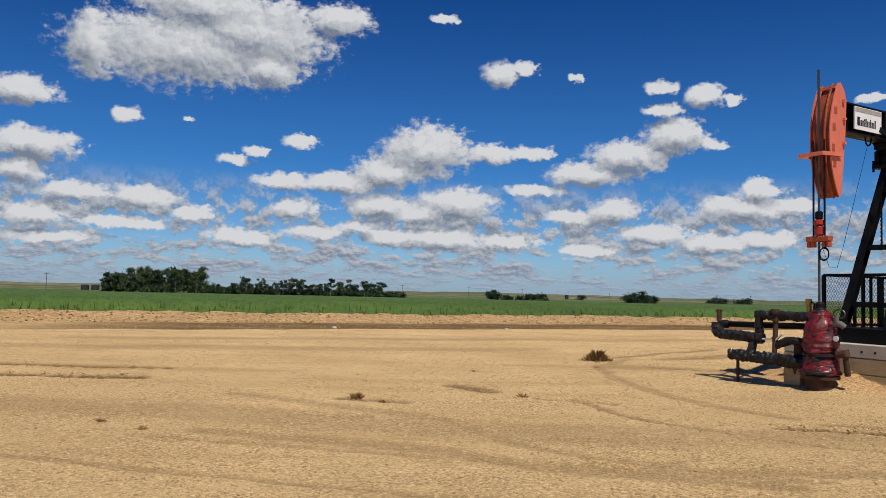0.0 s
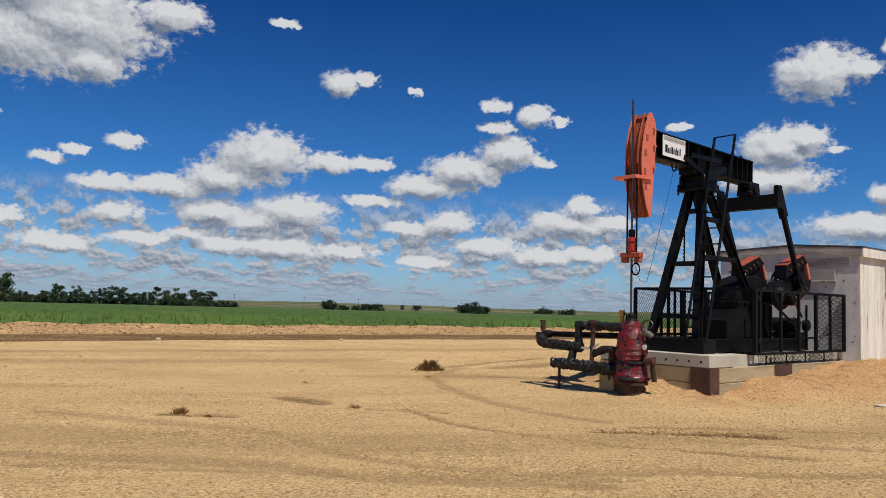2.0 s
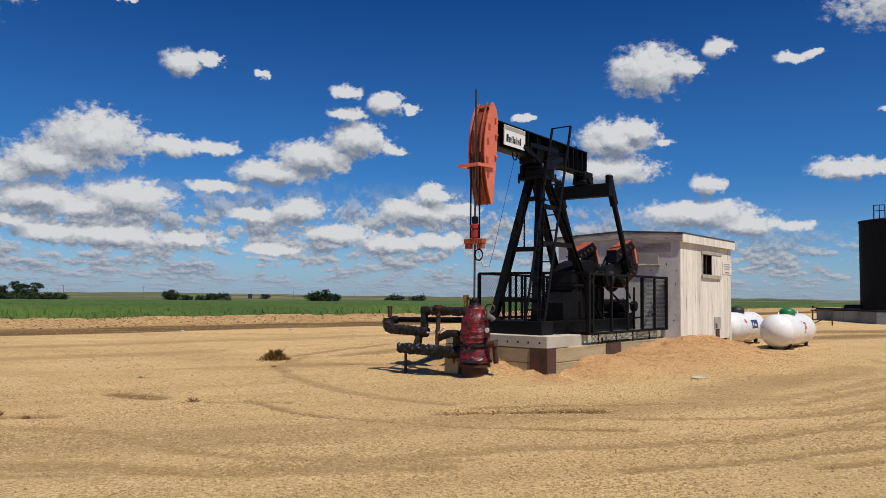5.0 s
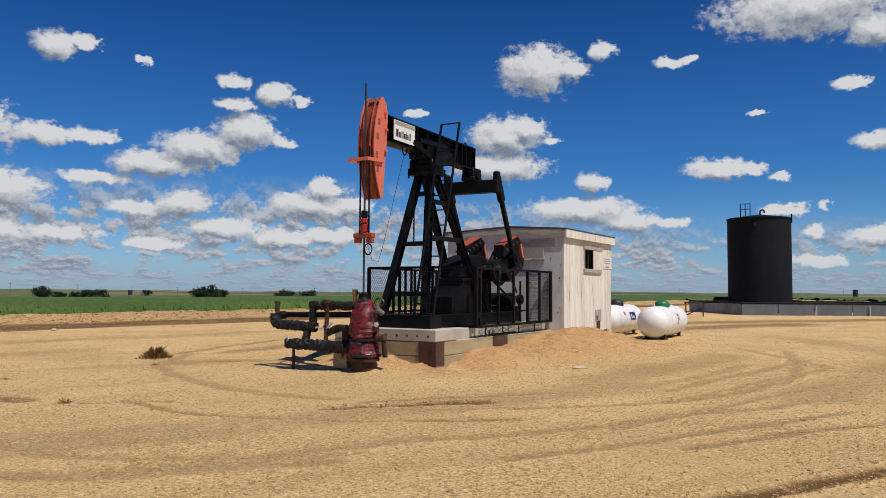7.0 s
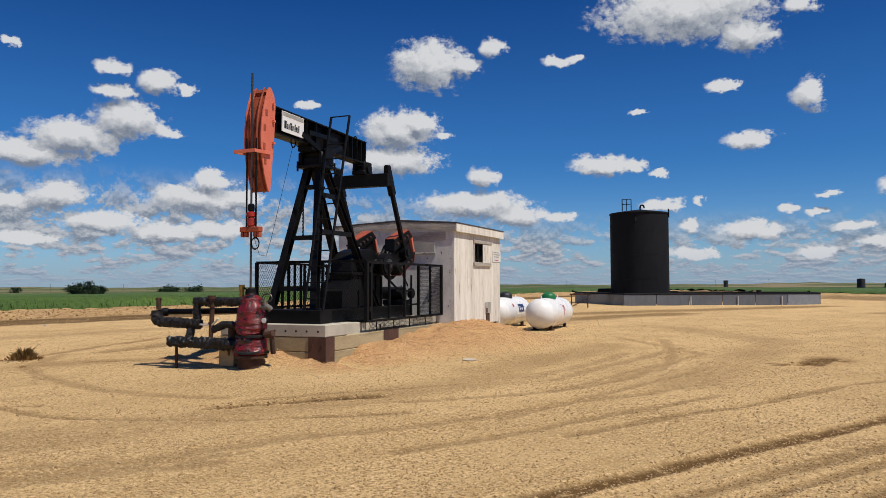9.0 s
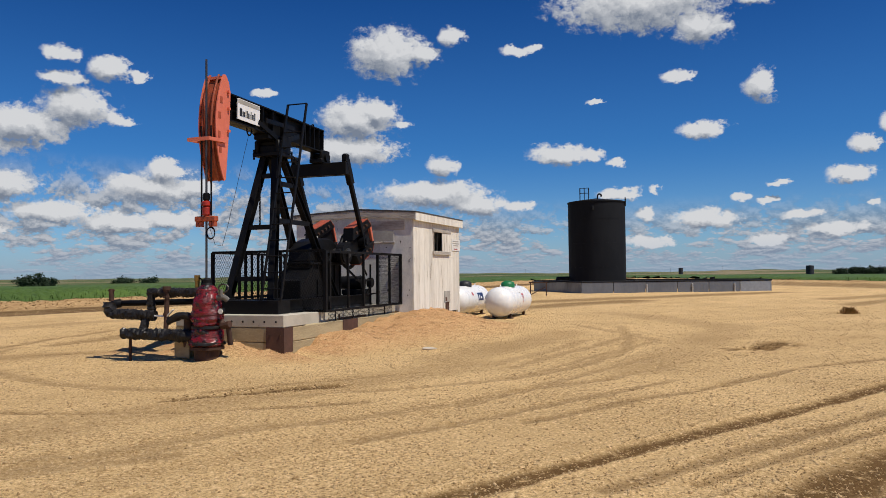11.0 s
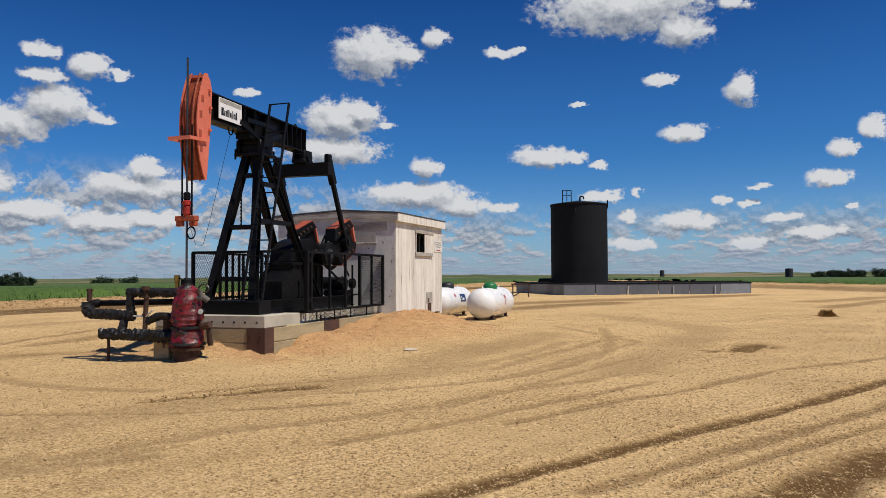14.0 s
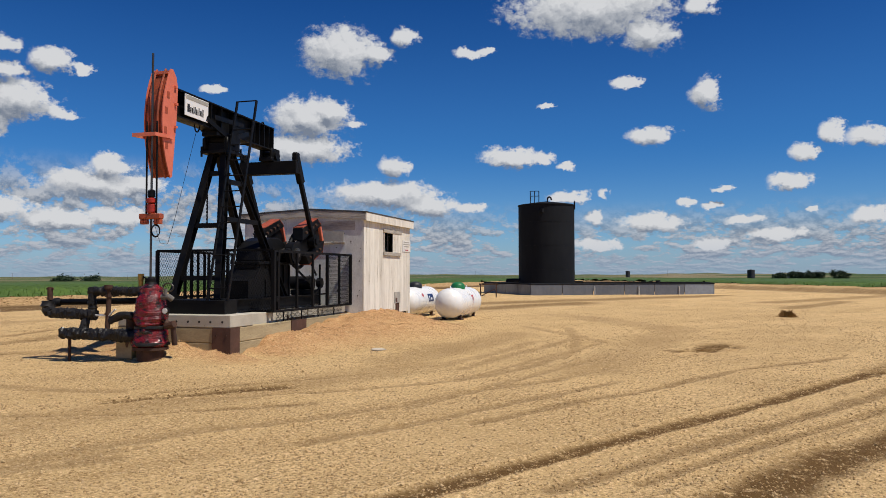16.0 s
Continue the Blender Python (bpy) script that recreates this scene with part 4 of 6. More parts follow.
        part("lug", moved(bm), ORANGE, head)
    bm = bmesh.new()
    for s in (-1, 1):
        add_bar(bm, (-1.84, s * 0.21, -0.30), (-2.32, s * 0.21, -0.33), 0.035, 0.06)
    add_bar(bm, (-2.32, -0.23, -0.33), (-2.32, 0.23, -0.33), 0.035, 0.06)
    part("cable_guard", moved(bm), ORANGE, head)

    # bridle, carrier bar and polished rod hang plumb from the arc
    ru = PIVOT.x - R0 - 0.02
    up = 0.25                             # how far the carrier bar has risen
    for off in (-0.10, 0.10):
        bm = bmesh.new()
        add_rod(bm, (ru, VC + off, 2.24 + up), (ru, VC + off, 4.10), 0.016, n=8)
        part("bridle_cable", bm, BLACK, jack)
    bm = bmesh.new()
    add_box(bm, (ru - 0.06, VC - 0.21, 2.18 + up), (ru + 0.06, VC + 0.21, 2.27 + up), 0.012)
    for off in (-0.17, -0.10, 0.10, 0.17):
        add_box(bm, (ru - 0.04, VC + off - 0.03, 2.09 + up), (ru + 0.04, VC + off + 0.03, 2.18 + up), 0.008)
    bar = part("carrier_bar", bm, ORANGE_RUST, jack, "rusty orange carrier bar")
    bm = bmesh.new()
    add_lathe(bm, [(0.05, 2.27), (0.075, 2.30), (0.075, 2.42), (0.055, 2.44), (0.085, 2.46), (0.085, 2.52), (0.05, 2.54)], Matrix.Translation((ru, VC, up)), 12)
    part("rod_clamp", bm, RED_STEEL, bar, "red rod clamp", True)
    bm = bmesh.new()
    add_lathe(bm, [(0.04, 2.54), (0.06, 2.56), (0.06, 2.66), (0.035, 2.68)], Matrix.Translation((ru, VC, up)), 12)
    part("load_cell", bm, BLACK, bar, "", True)
    bm = bmesh.new()
    add_rod(bm, (ru, VC, 1.30), (ru, VC, 5.02 + up), 0.019, n=10)
    part("polished_rod", bm, STEEL, jack, "dark steel polished rod")
    bm = bmesh.new()
    pts = [(ru - 0.02, VC - 0.10 + 0.085 * math.sin(a), 1.97 + up + 0.10 * math.cos(a)) for a in np.linspace(0, 2 * math.pi, 22)]
    add_pipe(bm, pts, 0.010, 6)
    add_pipe(bm, [(p[0] + 0.02, p[1] * 0.94 + 0.06, p[2] + 0.015) for p in pts], 0.008, 6)
    part("coiled_cable", bm, BLACK, jack)
    bm = bmesh.new()
    add_pipe(bm, [(ru + 0.05, VC, 2.15 + up), (ru + 0.22, VC - 0.02, 2.03), (ru + 0.45, VC, 2.02), (ru + 0.62, VC, 2.40), on_beam(-0.88, -0.02, 0.0)], 0.004, 5)
    part("signal_wire", bm, BLACK, jack)

    # equalizer and pitmans
    q = on_beam(1.935, 0, -0.24)
    bm = bmesh.new()
    add_box(bm, (q.x - 0.11, 0.30, q.z - 0.15), (q.x + 0.11, 1.70, q.z + 0.13), 0.01)
    eq = part("equalizer", bm, BLACK, jack)
    bm = bmesh.new()
    add_box(bm, (q.x - 0.20, VC - 0.16, q.z + 0.13), (q.x + 0.20, VC + 0.16, q.z + 0.22), 0.01)
    add_rod(bm, (q.x, VC - 0.2, q.z + 0.26), (q.x, VC + 0.2, q.z + 0.26), 0.10, n=14)
    for s in (-0.12, 0.12):
        add_box(bm, (q.x - 0.18, VC + s - 0.03, q.z + 0.18), (q.x + 0.18, VC + s + 0.03, q.z + 0.42), 0.01)
    part("tail_bearing", bm, BLACK, eq, "", True)
    d2 = Vector((q.x - CRANK_AT.x, q.z - CRANK_AT.z))
    d = d2.length
    ang = math.atan2(d2.y, d2.x) - math.acos((CRANK_R ** 2 + d * d - PITMAN ** 2) / (2 * CRANK_R * d))
    pin = Vector((CRANK_AT.x + CRANK_R * math.cos(ang), 0, CRANK_AT.z + CRANK_R * math.sin(ang)))
    for v in (0.36, 1.64):
        side = -1 if v < 1 else 1
        bm = bmesh.new()
        top, low = Vector((q.x, v, q.z + 0.16)), Vector((pin.x, v, pin.z))
        mid = top.lerp(low, 0.28)
        add_bar(bm, low, mid, 0.10, 0.09, (0, 1, 0), 0.01)
        add_bar(bm, mid, top + Vector((0, 0, 0.04)), 0.17, 0.13, (0, 1, 0), 0.015)
        add_bar(bm, top + Vector((0, 0, -0.02)), top + Vector((0, 0, 0.16)), 0.15, 0.14, (0, 1, 0), 0.03)
        pm = part("pitman_arm", bm, BLACK, jack)
        bm = bmesh.new()
        add_rod(bm, (pin.x, v - 0.08, pin.z), (pin.x, v + 0.08, pin.z), 0.15, n=18)
        add_rod(bm, (pin.x, v + side * 0.08, pin.z), (pin.x, v + side * 0.11, pin.z), 0.09, n=6)
        part("pin_bearing", bm, BLACK, pm, "", True)
        # crank with its counterweights
        vc = v - side * 0.15
        turn_c = Matrix.Translation((CRANK_AT.x, vc, CRANK_AT.z)) @ Matrix.Rotation(-ang, 4, 'Y')
        bm = bmesh.new()
        add_box(bm, (-0.26, -0.06, -0.17), (1.30, 0.06, 0.17), 0.02)
        add_rod(bm, (0, -0.09, 0), (0, 0.09, 0), 0.24, n=20)
        bmesh.ops.transform(bm, matrix=turn_c, verts=bm.verts)
        crank = part("crank", bm, BLACK, jack)
        for s in (-1, 1):
            bm = bmesh.new()
            pr = [(0.30, 0.18), (0.42, 0.44), (1.22, 0.40), (1.36, 0.20), (1.36, 0.18)]
            va = [bm.verts.new((x, -0.13, s * z)) for x, z in pr]
            vb = [bm.verts.new((x, 0.13, s * z)) for x, z in pr]
            bm.faces.new(va)
            bm.faces.new(vb)
            for i in range(len(pr)):
                j = (i + 1) % len(pr)
                bm.faces.new((va[i], va[j], vb[j], vb[i]))
            bmesh.ops.bevel(bm, geom=list(bm.edges), offset=0.012, segments=1, affect='EDGES', profile=0.5)
            bmesh.ops.transform(bm, matrix=turn_c, verts=bm.verts)
            part("counterweight", bm, BLACK, crank)
            bm = bmesh.new()
            rim = [(0.43, 0.447), (1.22, 0.407), (1.367, 0.205)]
            for (x0, z0), (x1, z1) in zip(rim, rim[1:]):
                add_bar(bm, (x0, 0, s * z0), (x1, 0, s * z1), 0.245, 0.016, (0, 0, s))
            bmesh.ops.transform(bm, matrix=turn_c, verts=bm.verts)
            part("painted_rim", bm, ORANGE_RUST, crank, "rust-streaked orange counterweight rim")
        bm = bmesh.new()
        add_box(bm, (1.302, -0.12, -0.19), (1.372, 0.12, 0.19), 0.01)
        bmesh.ops.transform(bm, matrix=turn_c, verts=bm.verts)
        part("painted_tip", bm, ORANGE, crank, "salmon-orange crank tip")
        for x in (0.52, 0.70, 0.88, 1.06):
            for z in (-0.30, 0.30):
                bm = bmesh.new()
                add_rod(bm, (x, -0.16, z), (x, 0.16, z), 0.035, n=6)
                bmesh.ops.transform(bm, matrix=turn_c, verts=bm.verts)
                part("weight_bolt", bm, RUST, crank)
    # gear reducer
    bm = bmesh.new()
    add_box(bm, (2.20, 0.72, 1.0), (3.62, 1.28, 1.72), 0.03)
    add_box(bm, (2.14, 0.66, 1.70), (3.68, 1.34, 1.76), 0.01)
    gb = part("gear_reducer", bm, BLACK, jack)
    for u in np.linspace(2.26, 3.56, 6):
        bm = bmesh.new()
        add_box(bm, (u - 0.02, 0.69, 1.0), (u + 0.02, 1.31, 1.69))
        part("casing_rib", bm, BLACK, gb)
    bm = bmesh.new()
    prof = [(2.20, 1.76), (2.27, 2.02), (2.50, 2.20), (2.80, 2.28), (3.15, 2.28), (3.42, 2.18), (3.58, 1.98), (3.62, 1.76)]
    va = [bm.verts.new((x, 0.74, z)) for x, z in prof]
    vb = [bm.verts.new((x, 1.26, z)) for x, z in prof]
    bm.faces.new(va)
    bm.faces.new(vb)
    for i in range(len(prof)):
        j = (i + 1) % len(prof)
        bm.faces.new((va[i], va[j], vb[j], vb[i]))
    bmesh.ops.bevel(bm, geom=list(bm.edges), offset=0.03, segments=2, affect='EDGES', profile=0.5)
    part("gear_cover", bm, BLACK, gb)
    bm = bmesh.new()
    add_box(bm, (2.75, 0.90, 2.28), (2.9, 1.06, 2.33), 0.01)
    part("inspection_cap", bm, SHED_PATCH, gb, "pale grey inspection cap")
    bm = bmesh.new()
    add_rod(bm, (CRANK_AT.x, 0.38, CRANK_AT.z), (CRANK_AT.x, 1.62, CRANK_AT.z), 0.11, n=16)
    part("crankshaft", bm, STEEL, gb)
    bm = bmesh.new()
    prof = [(2.35, 1.0), (2.35, 1.35), (2.5, 1.42), (2.5, 1.6), (2.2, 1.62), (1.95, 1.40), (1.72, 1.36), (1.72, 1.0)]
    va = [bm.verts.new((x, 0.66, z)) for x, z in prof]
    vb = [bm.verts.new((x, 1.34, z)) for x, z in prof]
    bm.faces.new(va)
    bm.faces.new(vb)
    for i in range(len(prof)):
        j = (i + 1) % len(prof)
        bm.faces.new((va[i], va[j], vb[j], vb[i]))
    part("reducer_base", bm, BLACK, jack)
    # sheave, belt guard and motor
    for (u, v, z, r) in ((3.92, 0.675, 2.04, 0.40),):
        bm = bmesh.new()
        ring = [(u + r * math.cos(a), v, z + r * math.sin(a)) for a in np.linspace(0, 2 * math.pi, 33)]
        add_pipe(bm, ring, 0.045, 8)
        for k in range(6):
            a = k * math.pi / 3 + 0.3
            add_bar(bm, (u, v, z), (u + r * math.cos(a), v, z + r * math.sin(a)), 0.05, 0.03, (0, 1, 0))
        add_rod(bm, (u, v - 0.07, z), (u, v + 0.2, z), 0.08, n=12)
        part("belt_sheave", bm, BLACK, jack, "", True)
    bm = bmesh.new()
    add_bar(bm, (3.95, 0.70, 2.44), (4.95, 0.70, 1.46), 0.02, 0.05)
    add_bar(bm, (3.80, 0.70, 1.66), (4.85, 0.70, 1.16), 0.02, 0.05)
    part("drive_belt", bm, BLACK, jack)
    bm = bmesh.new()
    add_rod(bm, (4.95, 0.80, 1.28), (4.95, 1.40, 1.28), 0.16, n=16)
    add_box(bm, (4.72, 0.72, 1.0), (5.18, 1.28, 1.12), 0.01)
    add_rod(bm, (4.95, 0.56, 1.28), (4.95, 0.66, 1.28), 0.12, n=14)
    add_box(bm, (4.75, 0.74, 0.765), (5.15, 1.26, 1.0))
    part("electric_motor", bm, BLACK, jack, "", True)
    bm = bmesh.new()
    for p0, p1 in (((4.55, 0.42, 0.76), (4.55, 0.42, 1.72)), ((4.55, 0.42, 1.35), (3.72, 0.42, 1.35)), ((4.20, 0.42, 1.35), (4.20, 0.42, 1.12)),
                   ((4.20, 0.42, 1.12), (4.05, 0.42, 1.12)), ((4.9, 0.42, 1.02), (4.55, 0.42, 1.02)), ((4.55, 0.42, 1.2), (4.05, 0.42, 0.80))):
        add_bar(bm, p0, p1, 0.035, 0.035)
    part("brake_linkage", bm, BLACK, jack)
    # ladder
    lad = thing("ladder", SITE, "narrow black steel ladder up the samson post", "ladder")
    bot, tip = Vector((0.23, 0, 1.02)), Vector((1.20, 0, 4.86))
    for v, end in ((0.20, 1.0), (0.62, 1.0)):
        bm = bmesh.new()
        o = Vector((0, v, 0))
        add_bar(bm, bot + o, bot.lerp(tip, end) + o, 0.025, 0.055, (1, 0, 0))
        part("rail", bm, BLACK, lad)
    for k in range(12):
        p = bot.lerp(tip, (k + 0.7) / 12.6 if k < 11 else 1.0)
        bm = bmesh.new()
        add_rod(bm, p + Vector((0, 0.20, 0)), p + Vector((0, 0.62, 0)), 0.013, n=8)
        part("rung", bm, BLACK, lad)
    for k in (0.35, 0.62):
        bm = bmesh.new()
        p = bot.lerp(tip, k)
        add_bar(bm, p + Vector((0, 0.55, 0)), (0.48 + (p.z - 1.02) / 2.84 * 0.68, 0.62 + (p.z - 1.02) / 2.84 * 0.26, p.z), 0.03, 0.03)
        part("stand_off", bm, BLACK, lad)
    # chain by the front leg
    bm = bmesh.new()
    for k in range(34):
        z = 2.42 + k * 0.034
        w = 0.016
        add_box(bm, (0.80, 1.02 - (w if k % 2 else 0.006), z), (0.80 + (0.012 if k % 2 else 0.03), 1.02 + (w if k % 2 else 0.006), z + 0.04))
    part("chain", bm, BLACK, jack, "thin black chain")


make_pump()

# ---------------------------------------------------------------- guard fence
def mesh_panel(bm, w, h, pitch, strand):
    """Expanded metal in the x-z plane, from the origin."""
    slope = 1.75
    for sgn in (-1, 1):
        c = -h / slope if sgn > 0 else 0.0
        while c < (w if sgn > 0 else w + h / slope):
            # strand x = c + sgn * z / slope, cut to the panel
            z0, z1 = 0.0, h
            if sgn > 0:
                z0, z1 = max(0.0, -c * slope), min(h, (w - c) * slope)
            else:
                z0, z1 = max(0.0, (c - w) * slope), min(h, c * slope)
            if z1 - z0 > 0.02:
                add_bar(bm, (c + sgn * z0 / slope, 0, z0), (c + sgn * z1 / slope, 0, z1), strand, 0.004, (0, 1, 0))
            c += pitch


def make_fence():
    z0, z1 = 0.76, 1.97
    fence = thing("guard_fence", SITE, "black steel guard fence with expanded metal panels round the cranks", "fence")

    def bar(name, p0, p1, w):
        bm = bmesh.new()
        add_bar(bm, p0, p1, w, w)
        part(name, bm, BLACK_MESH, fence)
    u0, u1, v0, v1 = 1.55, 5.40, 0.0, 2.66
    for u, v, w in ((u0, v0, 0.075), (u0, v1, 0.06), (u0, 1.85, 0.05), (u0, 1.02, 0.05), (u1, v0, 0.06), (1.72, v0, 0.06), (4.05, v0, 0.06)):
        bar("post", (u, v, 0.74 if v < 2.5 else 0.3), (u, v, z1), w)
    for u in (2.55, 3.30, 4.72):
        bar("baluster", (u, v0, z0), (u, v0, z1 - 0.03), 0.045)
    for v in (1.55, 1.70):
        bar("baluster", (u0, v, z0), (u0, v, z1 - 0.03), 0.04)
    bar("rail", (u0, v0, z1), (u0, v1, z1), 0.05)
    bar("rail", (u0, v0, z0), (u0, v1, z0), 0.045)
    bar("rail", (1.60, v0, z1 - 0.02), (u1, v0, z1 - 0.02), 0.05)
    bar("rail", (1.60, v0, z0), (u1, v0, z0), 0.05)
    bar("rail", (u0, v1, z1), (u1, v1, z1), 0.05)
    bar("rail", (u0, v1, 1.0), (u1, v1, 1.0), 0.05)
    for u in (2.5, 3.4, 4.4, 5.38):
        bar("post", (u, v1, 0.3), (u, v1, z1), 0.05)
    for name, w, h, m in (("mesh_panel", v1 - v0, z1 - z0, pose(u0 - 0.03, v0, z0, 0, 0, 90)),
                          ("mesh_panel", 1.35, z1 - z0, pose(4.05, v0 - 0.03, z0)),
                          ("mesh_skirt", 3.2, 0.20, pose(1.60, v0 - 0.03, 0.555))):
        bm = bmesh.new()
        mesh_panel(bm, w, h, 0.056, 0.0045)
        bmesh.ops.transform(bm, matrix=m, verts=bm.verts)
        part(name, bm, BLACK_MESH, fence, "fine black expanded metal")
    for z in (0.95, 1.75):
        bm = bmesh.new()
        add_rod(bm, (1.635, v0 - 0.02, z), (1.635, v0 - 0.02, z + 0.10), 0.03, n=8)
        part("hinge", bm, BLACK_MESH, fence)
    for u in (1.95, 2.75, 3.55, 4.4):
        bar("foot", (u, v0 - 0.01, 0.55), (u, v0 - 0.01, z0), 0.02)


make_fence()

# ---------------------------------------------------------------- wellhead and flow lines
def make_well():
    wu, wv = -0.85, VC
    base = ground_at(*(SITE @ Vector((wu, wv, 0))).xy)
    well = thing("wellhead", SITE, "wellhead wrapped in glossy red tape, with black-wrapped flow pipes", "wellhead")
    at = Matrix.Translation((wu, wv, 0))
    bm = bmesh.new()
    add_lathe(bm, [(0.22, base - 0.1), (0.22, 0.21), (0.29, 0.22), (0.29, 0.27), (0.22, 0.275)], at, 26)
    part("casing_flange", bm, RUST, well, "rusty casing flange", True)
    bm = bmesh.new()
    hs = [0.27, 0.31, 0.36, 0.46, 0.55, 0.60, 0.66, 0.80, 0.95, 1.02, 1.15, 1.25, 1.32]
    rs = [0.26, 0.30, 0.295, 0.275, 0.25, 0.235, 0.265, 0.275, 0.255, 0.24, 0.20, 0.175, 0.11]
    rings = []
    for k in range(150):
        h = 0.275 + k * 0.00705
        r = float(np.interp(h, hs, rs)) * (1 + 0.02 * math.sin(h * 43 + 3 * math.sin(h * 9)))
        ring = []
        for i in range(72):
            a = 2 * math.pi * i / 72
            c, q = math.cos(a), math.sin(a)
            sag = h + 0.03 * noise.noise(Vector((c * 1.3, q * 1.3, 4.0)))
            f = 1 + 0.13 * noise.noise(Vector((c * 1.7 + 3, q * 1.7, h * 7)))
            f += 0.045 * abs(noise.noise(Vector((c * 3.2, q * 3.2 + 5, sag * 38)))) - 0.02
            f += 0.022 * noise.noise(Vector((c * 8, q * 8 + 9, sag * 75)))
            ring.append(bm.verts.new((wu + c * r * f, wv + q * r * f, h)))
        rings.append(ring)
    for a, b in zip(rings, rings[1:]):
        for i in range(72):
            bm.faces.new((a[i], a[(i + 1) % 72], b[(i + 1) % 72], b[i]))
    bm.faces.new(rings[0][::-1])
    bm.faces.new(rings[-1])
    part("wrapped_valve_body", bm, TAPE_RED, well, "crumpled glossy red and black wrapping", True)
    bm = bmesh.new()
    for h, r in ((0.32, 0.298), (0.60, 0.246)):
        add_lathe(bm, [(r, h - 0.03), (r + 0.022, h - 0.015), (r + 0.022, h + 0.015), (r, h + 0.03)], at, 30, 0.10, 1.0)
    part("binding", bm, TAPE_BLACK, well, "black tape binding", True)
    bm = bmesh.new()
    add_lathe(bm, [(0.09, 1.28), (0.10, 1.33), (0.075, 1.36), (0.075, 1.42), (0.045, 1.45)], at, 14)
    part("stuffing_box", bm, BLACK, well, "", True)
    # wrapped lines
    lines = (((wu - 0.02, 1.16, 1.20), (wu - 0.06, 2.18, 1.20), 0.070),
             ((wu - 0.08, 2.12, 1.20), (wu - 0.08, 2.12, 0.70), 0.066),
             ((wu - 0.10, 2.02, 0.80), (wu - 0.20, 2.90, 0.83), 0.082),
             ((wu - 0.05, 1.05, 0.44), (wu - 0.30, 2.56, 0.49), 0.090),
             ((wu - 0.12, 2.18, 0.78), (wu - 0.20, 2.22, 0.50), 0.060))
    for k, (p0, p1, r) in enumerate(lines):
        bm = bmesh.new()
        add_pipe(bm, [p0, p1], r, 20, 0.42, 0.16, k * 1.7, 0.011)
        part("wrapped_pipe", bm, TAPE_BLACK, well, "black-taped flow pipe", True)
    bm = bmesh.new()
    add_pipe(bm, [(wu + 0.15, 1.2, 1.04), (wu + 0.05, 2.94, 1.0)], 0.055, 12)
    add_pipe(bm, [(wu + 0.05, 2.94, 1.0), (wu - 0.06, 2.97, 0.99), (wu - 0.20, 2.94, 0.95)], 0.075, 12, 0.1, 0.1, 2.0, 0.03)
    part("return_pipe", bm, BLACK, well, "plain black return pipe", True)
    bm = bmesh.new()
    add_pipe(bm, [(wu - 0.20, 2.88, 0.83), (wu - 0.20, 2.95, 0.90), (wu - 0.18, 2.95, 1.02)], 0.10, 14, 0.25, 0.2, 5.0, 0.03)
    part("elbow", bm, TAPE_BLACK, well, "taped elbow", True)
    bm = bmesh.new()
    add_rod(bm, (wu - 0.18, 2.92, 1.05), (wu - 0.18, 2.92, 1.27), 0.045, n=10)
    add_bar(bm, (wu - 0.18, 2.85, 1.24), (wu - 0.18, 2.99, 1.24), 0.03, 0.03)
    part("valve_stem", bm, RUST, well, "rusty valve stem", True)
    bm = bmesh.new()
    add_rod(bm, (wu - 0.14, 1.76, 0.50), (wu - 0.10, 1.76, 1.24), 0.042, n=12)
    for h in (0.80, 1.10, 1.22):
        add_rod(bm, (wu - 0.12, 1.76, h), (wu - 0.12, 1.76, h + 0.04), 0.062, n=6)
    add_rod(bm, (wu - 0.12, 1.76, 1.25), (wu - 0.12, 1.76, 1.31), 0.07, n=12)
    part("riser", bm, RUST, well, "rusty brown riser pipe", True)
    bm = bmesh.new()
    add_rod(bm, (wu - 0.12, 1.80, 0.79), (wu - 0.12, 2.02, 0.79), 0.018, n=8)
    add_bar(bm, (wu - 0.14, 1.74, 0.78), (wu - 0.14, 1.60, 0.90), 0.03, 0.02)
    part("valve_handle", bm, WHITE_PIPE, well, "white valve handle")
    bm = bmesh.new()
    add_pipe(bm, [(wu - 0.05, 1.30, 0.78), (wu - 0.08, 1.50, 0.80), (wu - 0.10, 1.74, 0.70)], 0.06, 12, 0.2, 0.2, 4.0, 0.03)
    part("side_outlet", bm, TAPE_BLACK, well, "taped side outlet", True)
    bm = bmesh.new()
    add_pipe(bm, [(wu + 0.02, 1.40, 0.80), (wu + 0.04, 1.42, 0.55), (wu + 0.06, 1.46, 0.25)], 0.085, 12)
    part("casing_outlet", bm, RUST, well, "dusty grey casing outlet", True)
    bm = bmesh.new()
    add_box(bm, (wu - 0.02, 1.36, base - 0.03), (wu + 0.22, 1.68, 0.34), 0.01)
    part("wood_block", bm, TIMBER, well, "weathered timber support block")
    bm = bmesh.new()
    add_rod(bm, (-1.10, 2.43, -0.05), (-1.10, 2.43, 0.50), 0.027, n=10)
    add_box(bm, (-1.16, 2.37, 0.40), (-1.04, 2.49, 0.43))
    part("pipe_stand", bm, RUST, well, "thin rusty pipe stand")
    bm = bmesh.new()
    add_rod(bm, (wu + 0.02, 1.22, 1.24), (wu + 0.02, 1.22, 1.40), 0.04, n=10)
    add_rod(bm, (wu + 0.02, 1.22, 1.40), (wu + 0.02, 1.22, 1.50), 0.052, n=8)
    part("brass_valve", bm, BRASS, well, "brass relief valve", True)
    bm = bmesh.new()
